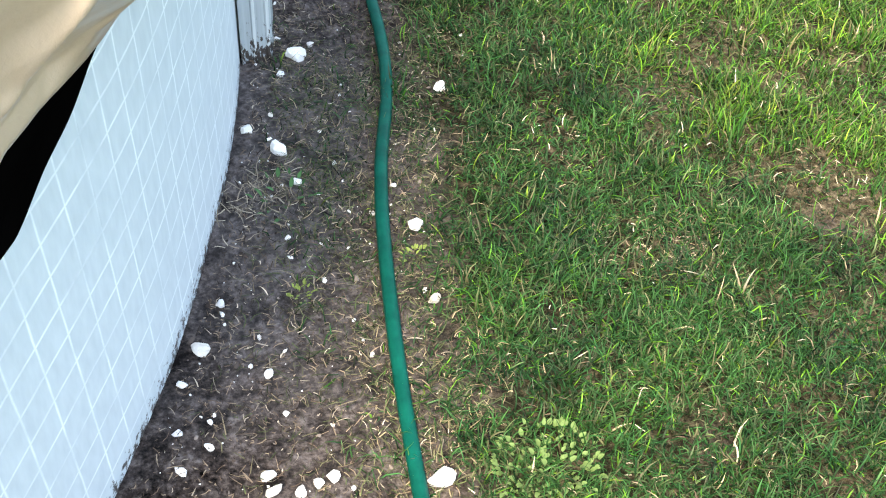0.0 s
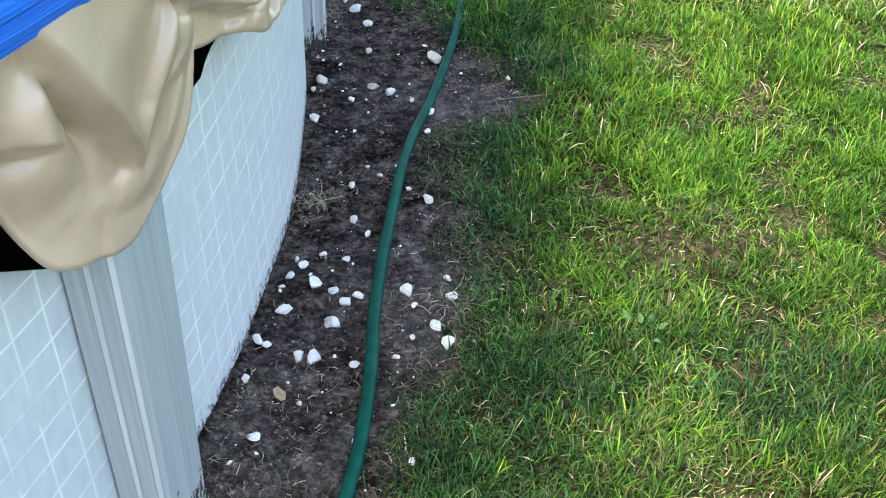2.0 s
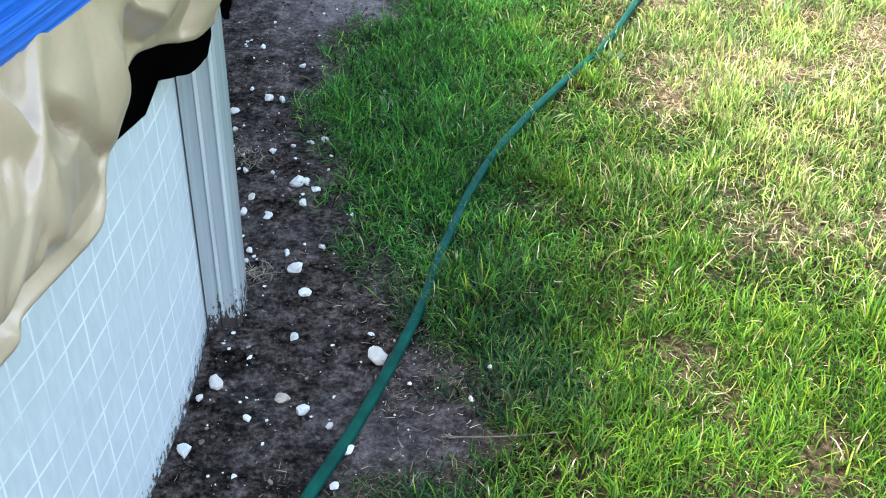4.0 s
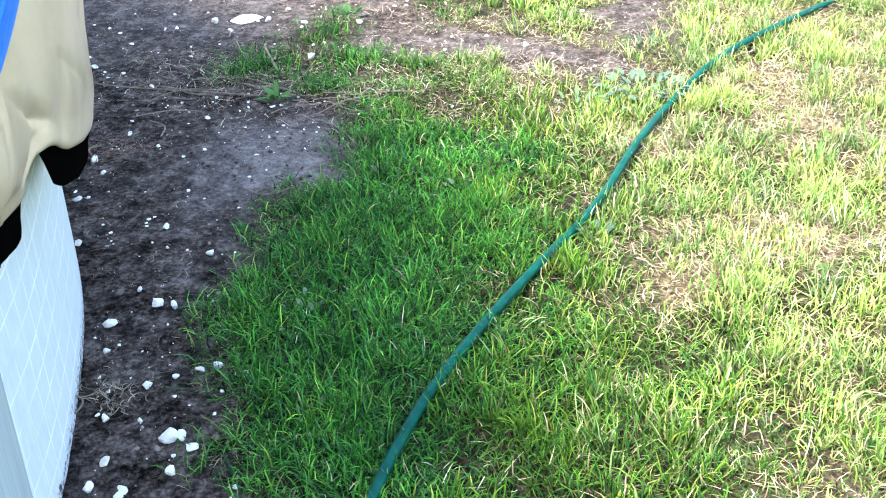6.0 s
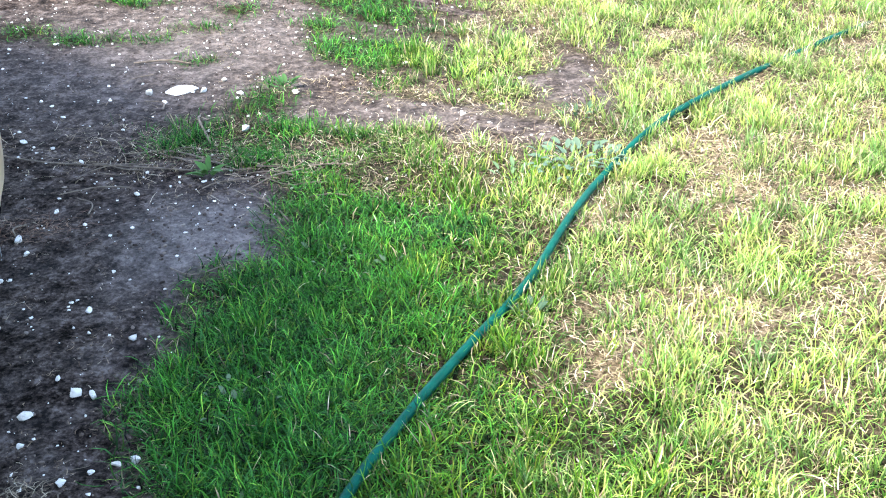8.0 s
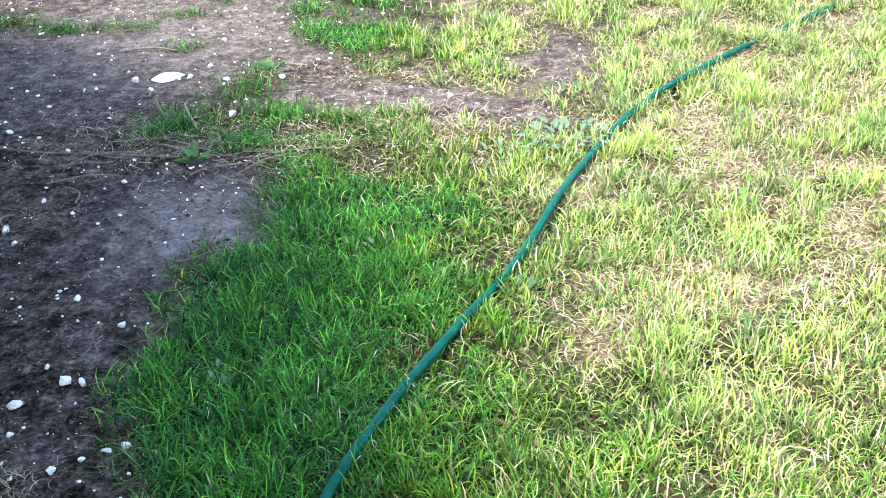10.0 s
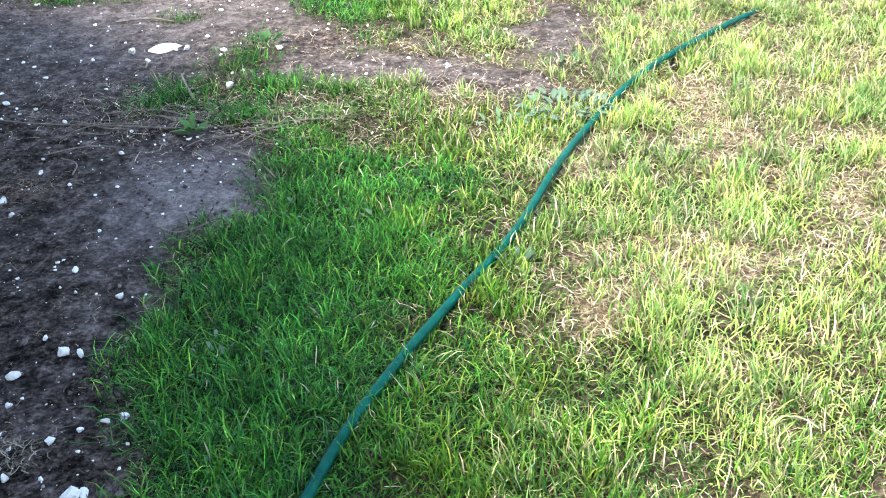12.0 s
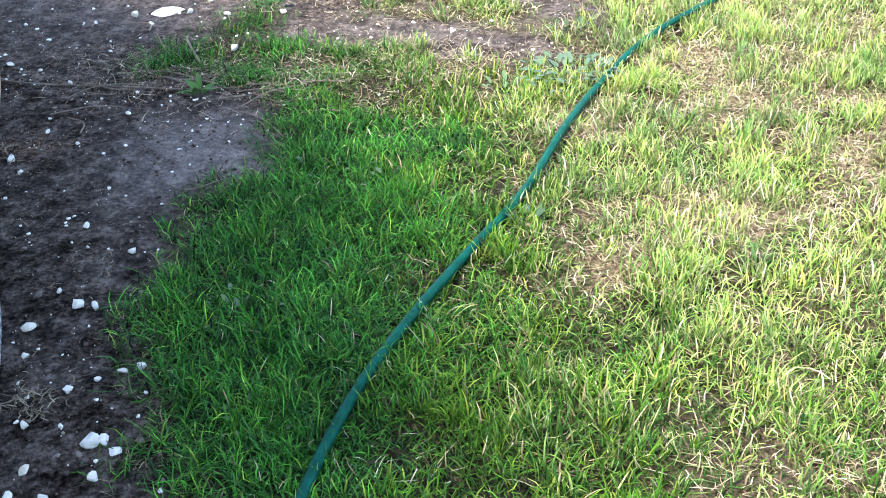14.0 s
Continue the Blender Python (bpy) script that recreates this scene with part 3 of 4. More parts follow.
    strips("thin_runners", x, y, lift(x, y) + rng.uniform(0.0, 0.006, n), rng.uniform(0, 6.283, n), rng.uniform(0.012, 0.045, n),
           rng.uniform(0.0008, 0.0017, n), rng.uniform(0.0, 0.9, n), rng.uniform(0.2, 2.0, n), (c, c), STRAW, "dull olive grass stems and runners on thin soil", "grass", 0.9)


build_ground()
build_grass()


def lumps(name, x, y, size, mat, label, category, seed):
    """Many small uneven lumps in one mesh."""
    bm = bmesh.new()
    bmesh.ops.create_icosphere(bm, subdivisions=1, radius=1)
    unit = np.array([v.co[:] for v in bm.verts])
    tri = np.array([[v.index for v in f.verts] for f in bm.faces])
    bm.free()
    n = len(x)
    g = np.random.default_rng(seed)
    scale = size[:, None] * g.uniform(0.6, 1.3, (n, 3)) * np.array([1, 1, 0.65])
    turn = g.uniform(0, 6.283, n)
    v = unit[None] * (1 + 0.22 * g.standard_normal((n, len(unit), 1))) * scale[:, None, :]
    cx, sx = np.cos(turn)[:, None], np.sin(turn)[:, None]
    p = np.stack([v[..., 0] * cx - v[..., 1] * sx + x[:, None], v[..., 0] * sx + v[..., 1] * cx + y[:, None],
                  v[..., 2] + (lift(x, y) + size * 0.3)[:, None]], -1)
    faces = (np.arange(n) * len(unit))[:, None, None] + tri[None]
    me = arrays(name, p.reshape(-1, 3), faces.ravel(), np.full(n * len(tri), 3), mat, False)
    return tagged(new(name, me), label, category, kind="stuff")


def build_crumbs():
    x, y = scatter(50000, -1.7, 0.8, -1.4, 4.8)
    r = np.hypot(x - CX, y - CY) - R
    ok = (r > 0.015) & (rng.random(len(x)) < (1 - turf(x, y)) * (0.3 + 0.5 * step(lattice(x * 7, y * 7, 51), -0.3, 0.5)) * (1 - 0.6 * step(y, 3.4, 3.7)))
    x, y = x[ok], y[ok]
    lumps("soil_crumbs", x, y, 0.0015 + 0.004 * rng.random(len(x)) ** 4, CRUMB, "dark crumbs and clods of loose soil", "soil", 3)
    x, y = scatter(10000, -1.7, 0.6, -1.3, 4.8)
    r = np.hypot(x - CX, y - CY) - R
    ok = (r > 0.02) & (rng.random(len(x)) < (1 - turf(x, y)) * (0.35 + 0.65 * step(lattice(x * 4, y * 4, 52), -0.2, 0.6)))
    x, y = x[ok], y[ok]
    lumps("stone_chips", x, y, 0.001 + 0.0055 * rng.random(len(x)) ** 4, STONE, "tiny white stone chips scattered on the soil", "gravel", 4)


build_crumbs()


# ---------------------------------------------------------------- the pool
def arc_angle(y):
    """The angle round the pool at which its wall has this y, on the near side."""
    return math.asin((y - CY) / R)


POST_STEP = 2 * math.pi / POSTS
POST_FIRST = math.atan2(-CY, -CX)


def ring(a, r, z):
    return np.stack([CX + r * np.cos(a), CY + r * np.sin(a), z], -1)


def build_pool():
    pool = tagged(new("swimming_pool"), "round above-ground pool with pale blue lattice-patterned steel wall", "pool")
    pool.location = (0, 0, 0)
    heights = np.array([-0.06, 0, 0.1, 0.3, 0.6, 0.9, WALL_TOP])
    for k in range(POSTS):
        a = POST_FIRST + (k + np.linspace(0, 1, 25)) * POST_STEP
        aa, zz = np.meshgrid(a, heights)
        rr = R + 0.0015 * np.sin(aa * 40)
        outer = ring(aa, rr, zz)
        uv = np.stack([(aa - POST_FIRST) * R, zz], -1)
        inner = ring(aa, rr - 0.012, zz)
        me = sheet("wall_panel", np.concatenate([outer, inner[::-1]]), WALL, np.concatenate([uv, uv[::-1]]))
        mesh_part("wall_panel", me, pool)
    profile = [(0.0, 0.003), (0.010, 0.023), (0.007, 0.026), (0.009, 0.031), (0.014, 0.031), (0.021, 0.046), (0.019, 0.050), (0.022, 0.055),
               (0.027, 0.055), (0.034, 0.058), (0.080, 0.060), (0.125, 0.058), (0.138, 0.052), (0.146, 0.035), (0.150, -0.002)]
    zs = np.array([-0.05, 0.0, 0.05, 0.2, 0.6, WALL_TOP])
    for k in range(POSTS):
        a0 = POST_FIRST + k * POST_STEP
        s = np.array([p[0] for p in profile])
        d = np.array([p[1] for p in profile])
        run = np.concatenate(([0], np.cumsum(np.hypot(np.diff(s), np.diff(d)))))
        ss, zz = np.meshgrid(s / 0.15, zs)
        aa = a0 + (-0.03 * zz + ss * (0.134 + 0.045 * zz)) / R
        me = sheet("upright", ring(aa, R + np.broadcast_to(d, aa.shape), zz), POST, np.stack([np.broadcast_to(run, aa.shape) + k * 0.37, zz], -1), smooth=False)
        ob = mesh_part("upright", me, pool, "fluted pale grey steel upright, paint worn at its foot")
    # flat rail on top of the wall
    a = np.linspace(0, 2 * math.pi, 169)[:-1]
    loops = [(R - 0.07, WALL_TOP), (R + 0.07, WALL_TOP), (R + 0.085, WALL_TOP + 0.012), (R + 0.07, WALL_TOP + 0.025), (R - 0.07, WALL_TOP + 0.025), (R - 0.07, WALL_TOP)]
    mesh_part("top_rail", sheet("top_rail", np.stack([ring(a, r, np.full_like(a, z)) for r, z in loops]), POST,
                                np.stack([np.stack([a * R, np.full_like(a, 0.5)], -1) for _ in loops]), closed=True), pool, "flat pale steel top rail")
    disc = [(R - 0.02, WALL_TOP - 0.15), (R * 0.5, WALL_TOP - 0.15), (0.01, WALL_TOP - 0.15)]
    mesh_part("water", sheet("water", np.stack([ring(a, r, np.full_like(a, z)) for r, z in disc]), WATER, closed=True), pool, "still dark pool water")


build_pool()


# the cover: how its lower edge hangs along the near side (place along y, height, distance from the wall)
HANG = [(-1.5, 0.72, 0.08), (-1.0, 0.75, 0.08), (-0.8, 0.74, 0.08), (-0.6, 0.70, 0.08), (-0.45, 0.64, 0.085), (-0.35, 0.62, 0.085), (-0.28, 0.63, 0.08),
        (-0.23, 0.72, 0.05), (-0.13, 0.72, 0.045), (-0.11, 0.61, 0.07), (-0.06, 0.575, 0.075), (0.02, 0.548, 0.072), (0.1, 0.56, 0.07), (0.16, 0.585, 0.07), (0.21, 0.65, 0.065),
        (0.26, 0.65, 0.058), (0.32, 0.637, 0.055), (0.385, 0.61, 0.065), (0.44, 0.58, 0.075), (0.52, 0.555, 0.08), (0.6, 0.56, 0.085), (0.72, 0.58, 0.08), (0.86, 0.59, 0.08),
        (0.96, 0.65, 0.06), (1.1, 0.67, 0.04), (1.2, 0.64, 0.05), (1.32, 0.59, 0.06), (1.42, 0.575, 0.07), (1.48, 0.60, 0.075), (1.53, 0.58, 0.07), (1.6, 0.55, 0.07),
        (1.67, 0.54, 0.07), (1.71, 0.58, 0.09), (1.76, 0.57, 0.12), (1.82, 0.53, 0.125), (1.92, 0.49, 0.12), (2.05, 0.45, 0.11), (2.2, 0.43, 0.1), (2.55, 0.45, 0.09)]


def facets(u, v, seed):
    """Flat facets that meet in sharp ridges, -1 to 1."""
    u, v = u + 0.35 * lattice(u * 0.8, v * 0.8, seed + 7), v + 0.35 * lattice(u * 0.8 + 9, v * 0.8, seed + 8)
    k = (u + v) * 0.366
    p, q = u + k, v + k
    i, j = np.floor(p), np.floor(q)
    p, q = p - i, q - j
    h00, h10, h01, h11 = (lattice(i + di, j + dj, seed) for di, dj in ((0, 0), (1, 0), (0, 1), (1, 1)))
    return np.where(p > q, h00 * (1 - p) + h10 * (p - q) + h11 * q, h00 * (1 - q) + h01 * (q - p) + h11 * p)


FOLDS = [(-0.115, 0.885, 0.03, 0.65, 0.028), (-0.22, 0.795, -0.08, 0.745, 0.025), (0.09, 0.84, 0.2, 0.75, 0.03), (0.2, 0.75, 0.38, 0.64, 0.034), (0.36, 0.66, 0.64, 0.65, 0.02),
         (0.67, 0.735, 0.725, 0.64, 0.022), (0.5, 0.805, 0.58, 0.782, 0.016), (1.45, 0.72, 1.54, 0.62, 0.03), (-0.5, 0.85, -0.36, 0.72, 0.025), (0.75, 0.8, 0.9, 0.66, 0.025),
         (1.0, 0.78, 1.12, 0.68, 0.03), (1.62, 0.7, 1.78, 0.6, 0.03), (1.85, 0.66, 2.05, 0.52, 0.025), (1.2, 0.72, 1.4, 0.66, 0.02)]


def build_cover():
    cover = tagged(new("pool_cover"), "loose tan and blue pool cover draped over the rim", "pool cover")
    lo, hi = arc_angle(-1.5), arc_angle(2.55)
    near = np.arange(lo, hi, radians(0.085))
    rest = np.linspace(hi, lo + 2 * math.pi, 260)[:-1]
    a = np.concatenate([near, rest])
    y = CY + R * np.sin(a)
    hy, hz, hd = (np.array(c) for c in zip(*HANG))
    front = (a >= lo) & (a < hi)
    s = a * R
    z1 = np.where(front, np.interp(y, hy, hz), 0.62 + 0.05 * lattice(s * 2.1, s * 0, 61))
    d1 = np.where(front, np.interp(y, hy, hd), 0.08 + 0.03 * lattice(s * 2.1, s * 0, 62))
    soft = np.exp(-np.linspace(-2, 2, 17) ** 2)
    soft = soft / soft.sum()
    z1 = np.convolve(np.concatenate([z1[-8:], z1, z1[:8]]), soft, "valid")
    d1 = np.convolve(np.concatenate([d1[-8:], d1, d1[:8]]), soft, "valid")
    z0 = np.where(front, np.interp(y, [-1.5, -0.5, -0.2, 0.1, 0.5, 0.9, 1.33, 1.55, 1.7, 1.85, 2.5], [1.04, 0.97, 0.885, 0.855, 0.855, 0.84, 0.725, 0.735, 0.79, 0.83, 0.86]), 0.86) + 0.012 * lattice(s * 3, s * 0, 63)
    d0 = 0.115 + 0.01 * lattice(s * 2, s * 0, 64)

    g = np.random.default_rng(5)
    creases = [(g.uniform(0, 2 * math.pi * R), g.uniform(0.55, 0.92), g.uniform(0.35, 1.5) * g.choice([-1, 1]), g.uniform(0.025, 0.085), g.uniform(0.025, 0.08),
                g.uniform(0.1, 0.28)) for _ in range(380)]

    calm = front * (step(y, -0.35, -0.2) * step(-y, -0.4, -0.25) + step(y, 0.85, 1.0) * step(-y, -1.6, -1.45))

    def folds(z, v):
        n1 = lattice(s * 4.0 + z * 3.5, z * 3.6 + s * 1.5, 71)
        n3 = lattice(s * 19 + z * 14, z * 12 - s * 6, 73)
        f = 0.05 * (0.4 - np.abs(n1)) + 0.002 * n3 + 0.045 * facets(s * 3.2 + z * 4, z * 5 - s * 2.2, 76) + (0.006 + 0.007 * v * v) * facets(s * 12 - z * 8, z * 13 + s * 4, 77) + 0.014 * facets(s * 6 + z * 7, z * 9 - s * 3, 78)
        around = 2 * math.pi * R
        top = np.zeros_like(f)
        for s0, zc, tilt, depth, wide, long in creases:
            ds = (s - s0 + around / 2) % around - around / 2
            dz = z - zc
            off = ds * math.sin(tilt) - dz * math.cos(tilt)
            run = ds * math.cos(tilt) + dz * math.sin(tilt)
            # a pleat: it rises slowly on one flank and drops steeply on the other
            crest = np.sqrt(off ** 2 + 0.00006) - 0.0077
            top = np.maximum(top, depth * np.exp(-np.where(off > 0, crest / wide, crest / 0.017)) * np.exp(-(run / long) ** 2))
        f = (f + top - 0.02) * (1 - 0.55 * calm)
        # long folds that hang over a shaded valley: ends of each crest (y, z), then its depth
        for ya, za, yb, zb, deep_by in FOLDS:
            sa, sb = arc_angle(ya) * R, arc_angle(yb) * R
            span = math.hypot(sb - sa, zb - za)
            us, uz = (sb - sa) / span, (zb - za) / span
            run = (s - sa) * us + (z - za) * uz
            off = (z - za) * us - (s - sa) * uz
            near_it = step(run, -0.03, 0.05) * step(span - run, -0.03, 0.05)
            f = f + front * near_it * 1.4 * deep_by * np.where(off > 0, np.exp(-off / 0.05), np.maximum(1 + off / 0.006, -0.9) * np.exp(-np.maximum(-off - 0.012, 0) / 0.022))
        # deep gathers that run up from the notches of the lower edge
        for where, lean, deep_by in ((-0.72, 0.3, 0.05), (-0.53, -0.45, 0.05), (-0.38, 0.3, 0.06), (-0.18, 0.25, 0.075), (0.3, -0.35, 0.075), (0.62, 0.6, 0.035), (1.06, -0.3, 0.06), (1.3, 0.5, 0.035), (1.49, 0.2, 0.05), (1.7, -0.3, 0.05), (2.1, 0.3, 0.04)):
            off = s - arc_angle(where) * R - lean * (z - 0.65)
            f = f - deep_by * np.exp(-np.sqrt(off ** 2 + 0.00004) / 0.03) * np.exp(-((z - 0.66) / 0.17) ** 2)
        return np.where(front & (y > 1.6), 0.55 * f, f)

    along = ((a - POST_FIRST) % POST_STEP) * R
    clear = 0.045 + 0.028 * (step(along, POST_STEP * R - 0.05, POST_STEP * R - 0.01) + 1 - step(along, 0.15, 0.2))
    swell = 0.035 - 0.028 * calm
    bound = np.where(front, np.interp(y, [-1.5, -0.4, -0.25, 0.35, 0.5, 0.7, 0.85, 1.5, 1.7, 2.55], [0.2, 0.17, 0.13, 0.13, 0.15, 0.14, 0.105, 0.11, 0.105, 0.105]), 0.17)
    rows = []
    for v in np.linspace(0, 1, 76):
        z = z0 + (z1 - z0) * v
        d = d0 + (d1 - d0) * v + swell * math.sin(math.pi * min(v * 1.1, 1.0))
        f = np.maximum(folds(z, v) - 0.008, -0.07) * (0.06 + 0.94 * math.sin(math.pi * (0.02 + 0.92 * v)) ** 0.7)
        total = d + f
        over = np.maximum(total - bound + 0.03, 0)
        total = np.where(over > 0, bound - 0.03 * np.exp(-over / 0.03), total)
        rows.append(ring(a, R + np.maximum(total, clear + 0.008 * lattice(s * 9, z * 9, 74)), z + 0.3 * f))
    # the lower edge turns in
    last = rows[-1]
    for k, (dz, din) in enumerate(((-0.006, 0.002), (-0.008, 0.005), (-0.006, 0.008))):
        p = last.copy()
        out = np.stack([np.cos(a), np.sin(a)], -1)
        p[:, :2] -= out * din
        p[:, 2] += dz
        rows.append(p)
    mesh_part("skirt", sheet("skirt", np.stack(rows), TAN, closed=True), cover, "creased tan vinyl skirt with sagging folds")
    # dark hem that runs from the skirt's edge back to the wall; in the notches its black stands in for the shaded
    # cavity
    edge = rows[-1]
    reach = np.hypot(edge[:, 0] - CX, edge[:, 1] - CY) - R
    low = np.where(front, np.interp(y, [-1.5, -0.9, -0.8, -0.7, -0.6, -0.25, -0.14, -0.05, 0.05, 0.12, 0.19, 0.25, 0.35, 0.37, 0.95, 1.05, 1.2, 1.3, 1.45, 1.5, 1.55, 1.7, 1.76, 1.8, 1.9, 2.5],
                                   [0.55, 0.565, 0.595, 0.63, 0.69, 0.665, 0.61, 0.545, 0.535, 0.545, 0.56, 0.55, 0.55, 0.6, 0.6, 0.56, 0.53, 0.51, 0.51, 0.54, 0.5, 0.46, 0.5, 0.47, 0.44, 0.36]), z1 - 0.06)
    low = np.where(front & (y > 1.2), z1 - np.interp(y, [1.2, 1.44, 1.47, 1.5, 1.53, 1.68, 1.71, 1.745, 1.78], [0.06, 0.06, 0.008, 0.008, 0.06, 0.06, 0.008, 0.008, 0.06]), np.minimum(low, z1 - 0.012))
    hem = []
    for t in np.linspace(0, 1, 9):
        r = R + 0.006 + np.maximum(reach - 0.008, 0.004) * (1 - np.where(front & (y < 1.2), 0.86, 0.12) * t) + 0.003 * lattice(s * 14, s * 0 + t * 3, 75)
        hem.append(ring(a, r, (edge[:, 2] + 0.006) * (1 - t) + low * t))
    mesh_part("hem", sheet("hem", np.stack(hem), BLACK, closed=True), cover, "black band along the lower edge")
    # blue sheet over the rim and the water
    tops, uvs = [], []
    prof = [(0.108, None, -0.01), (0.122, None, 0.03), (0.125, None, 0.12), (0.12, None, 0.24), (0.11, 1.2, 0), (0.095, 1.236, 0), (0.0, 1.245, 0), (-0.1, 1.23, 0), (-0.3, 1.14, 0),
            (-0.8, 1.1, 0), (-1.6, 1.09, 0), (-2.6, 1.085, 0), (-3.17, 1.085, 0)]
    run = 0.0
    for k, (d, z, up) in enumerate(prof):
        zz = np.minimum(z0 + up - 0.004, 1.19) if z is None else np.full_like(a, z)
        wave = 0.012 * lattice(s * 3, s * 0 + k * 0.7, 81) if k and d > -0.4 else 0
        tops.append(ring(a, np.maximum(R + d + wave + (d0 - 0.115 if z is None else 0), 0.005), zz))
        run += 0.1
        uvs.append(np.stack([s, np.full_like(s, run)], -1))
    mesh_part("top_sheet", sheet("top_sheet", np.stack(tops), BLUE, np.stack(uvs), closed=True), cover, "shiny blue tarpaulin sheet")


build_cover()


# ---------------------------------------------------------------- the hose
def build_hose():
    way = [(0.02, -1.9), (0.06, -1.2), (0.084, -0.95), (0.13, -0.62), (0.183, -0.36), (0.262, -0.095), (0.294, 0.14), (0.297, 0.32), (0.28, 0.55), (0.277, 0.8), (0.284, 1.04),
           (0.315, 1.25), (0.345, 1.52), (0.343, 1.75), (0.366, 2.04), (0.41, 2.25), (0.475, 2.5), (0.55, 2.76), (0.612, 3.09), (0.67, 3.34), (0.775, 3.63), (0.94, 3.94),
           (1.14, 4.275), (1.4, 4.64), (1.9, 5.2), (2.6, 5.9)]
    cu = bpy.data.curves.new("path", 'CURVE')
    cu.dimensions = '3D'
    sp = cu.splines.new('BEZIER')
    sp.bezier_points.add(len(way) - 1)
    for k, (p, (x, y)) in enumerate(zip(sp.bezier_points, way)):
        z = float(lift(x, y)) + 0.0125 + (0.007 if 2.9 < y < 4.0 else (0.004 if 2.0 < y < 3 else (-0.012 if y > 4.1 else 0)))
        p.co = (x, y, z)
        p.handle_left_type = p.handle_right_type = 'AUTO'
        p.radius = float(np.interp(y, [0.8, 2.0], [0.95, 0.76]))
    cu.bevel_depth, cu.bevel_resolution, cu.resolution_u = 0.0118, 4, 10
    tmp = new("hose_path", cu)
    me = bpy.data.meshes.new_from_object(tmp.evaluated_get(bpy.context.evaluated_depsgraph_get()))
    bpy.data.objects.remove(tmp)
    me.name = "garden_hose"
    me.materials.clear()
    me.materials.append(HOSE)
    tagged(new("garden_hose", me), "long dark green vinyl garden hose lying across soil and grass", "hose")


build_hose()


# ---------------------------------------------------------------- stones
def stone_mesh(seed):
    g = np.random.default_rng(seed)
    bm = bmesh.new()
    bmesh.ops.create_icosphere(bm, subdivisions=2, radius=0.5)
    cuts = [(Vector(g.normal(size=3)).normalized(), g.uniform(0.2, 0.38)) for _ in range(11)]
    for v in bm.verts:
        for nrm, lim in cuts:
            over = v.co.dot(nrm) - lim
            if over > 0:
                v.co -= nrm * over
        v.co *= 1 + 0.08 * noise.noise(v.co * 3 + Vector((seed, 0, 0)))
    me = bpy.data.meshes.new("stone")
    bm.to_mesh(me)
    bm.free()
    me.materials.append(STONE)
    return me


STONES = [stone_mesh(k) for k in range(9)]

NEAR_START = [(0.15, 0.03, 16), (0.117, -0.004, 34), (-0.006, -0.19, 24), (0.038, -0.25, 33), (0.05, -0.33, 18), (-0.113, -0.553, 16), (-0.157, -0.63, 27), (-0.07, -0.695, 17),
              (-0.19, -0.69, 15), (-0.21, -0.77, 14), (-0.17, -0.8, 13), (-0.06, -0.77, 11), (0.214, -0.462, 26), (-0.02, -0.88, 24), (-0.04, -0.89, 18),
              (-0.065, -0.893, 17), (-0.1, -0.86, 20), (-0.1, -0.885, 22), (0.354, -0.133, 24), (0.08, -0.7, 10), (0.01, -0.45, 11), (0.04, -0.16, 10), (0.2, -0.37, 12),
              (0.38, 0.196, 19), (0.136, 0.217, 19), (0.095, 0.06, 12)]
BY_THE_BULGE = [(0.14, 0.63, 22), (0.165, 0.59, 30), (0.12, 0.6, 18), (0.17, 0.67, 15), (0.2, 0.57, 22), (0.228, 0.547, 26), (0.247, 0.565, 20), (0.128, 0.508, 29), (0.21, 0.49, 26),
                (0.1, 0.43, 18), (0.172, 0.4, 24), (0.197, 0.405, 26), (0.1, 0.33, 19), (0.39, 0.5, 22), (0.412, 0.455, 30), (0.33, 0.58, 28), (0.41, 0.58, 24),
                (0.4, 0.63, 16), (0.24, 0.75, 12), (0.21, 0.66, 14), (0.125, 0.645, 12), (0.11, 0.57, 13), (0.115, 0.425, 13), (0.35, 0.475, 12), (0.33, 0.42, 13), (0.265, 0.4, 16), (0.19, 0.30, 10)]
MIDDLE = [(0.095, 1.61, 30), (0.134, 1.55, 26), (0.15, 1.43, 20), (0.306, 1.41, 40), (0.06, 1.29, 30), (0.076, 1.125, 26), (0.22, 1.255, 27), (0.315, 1.19, 22),
          (0.318, 1.11, 17), (0.19, 0.89, 17), (0.21, 0.97, 11), (0.341, 0.865, 25), (0.209, 0.79, 18), (0.002, 1.897, 34), (0.044, 1.892, 24), (0.038, 1.83, 22), (-0.02, 1.785, 18),
          (-0.07, 1.83, 22), (-0.06, 2.06, 14), (-0.005, 1.62, 15), (0.06, 1.66, 15), (0.115, 1.7, 15), (0.27, 1.24, 13), (0.14, 1.225, 16), (-0.01, 1.65, 15), (0.3, 0.9, 13), (0.05, 1.25, 14)]
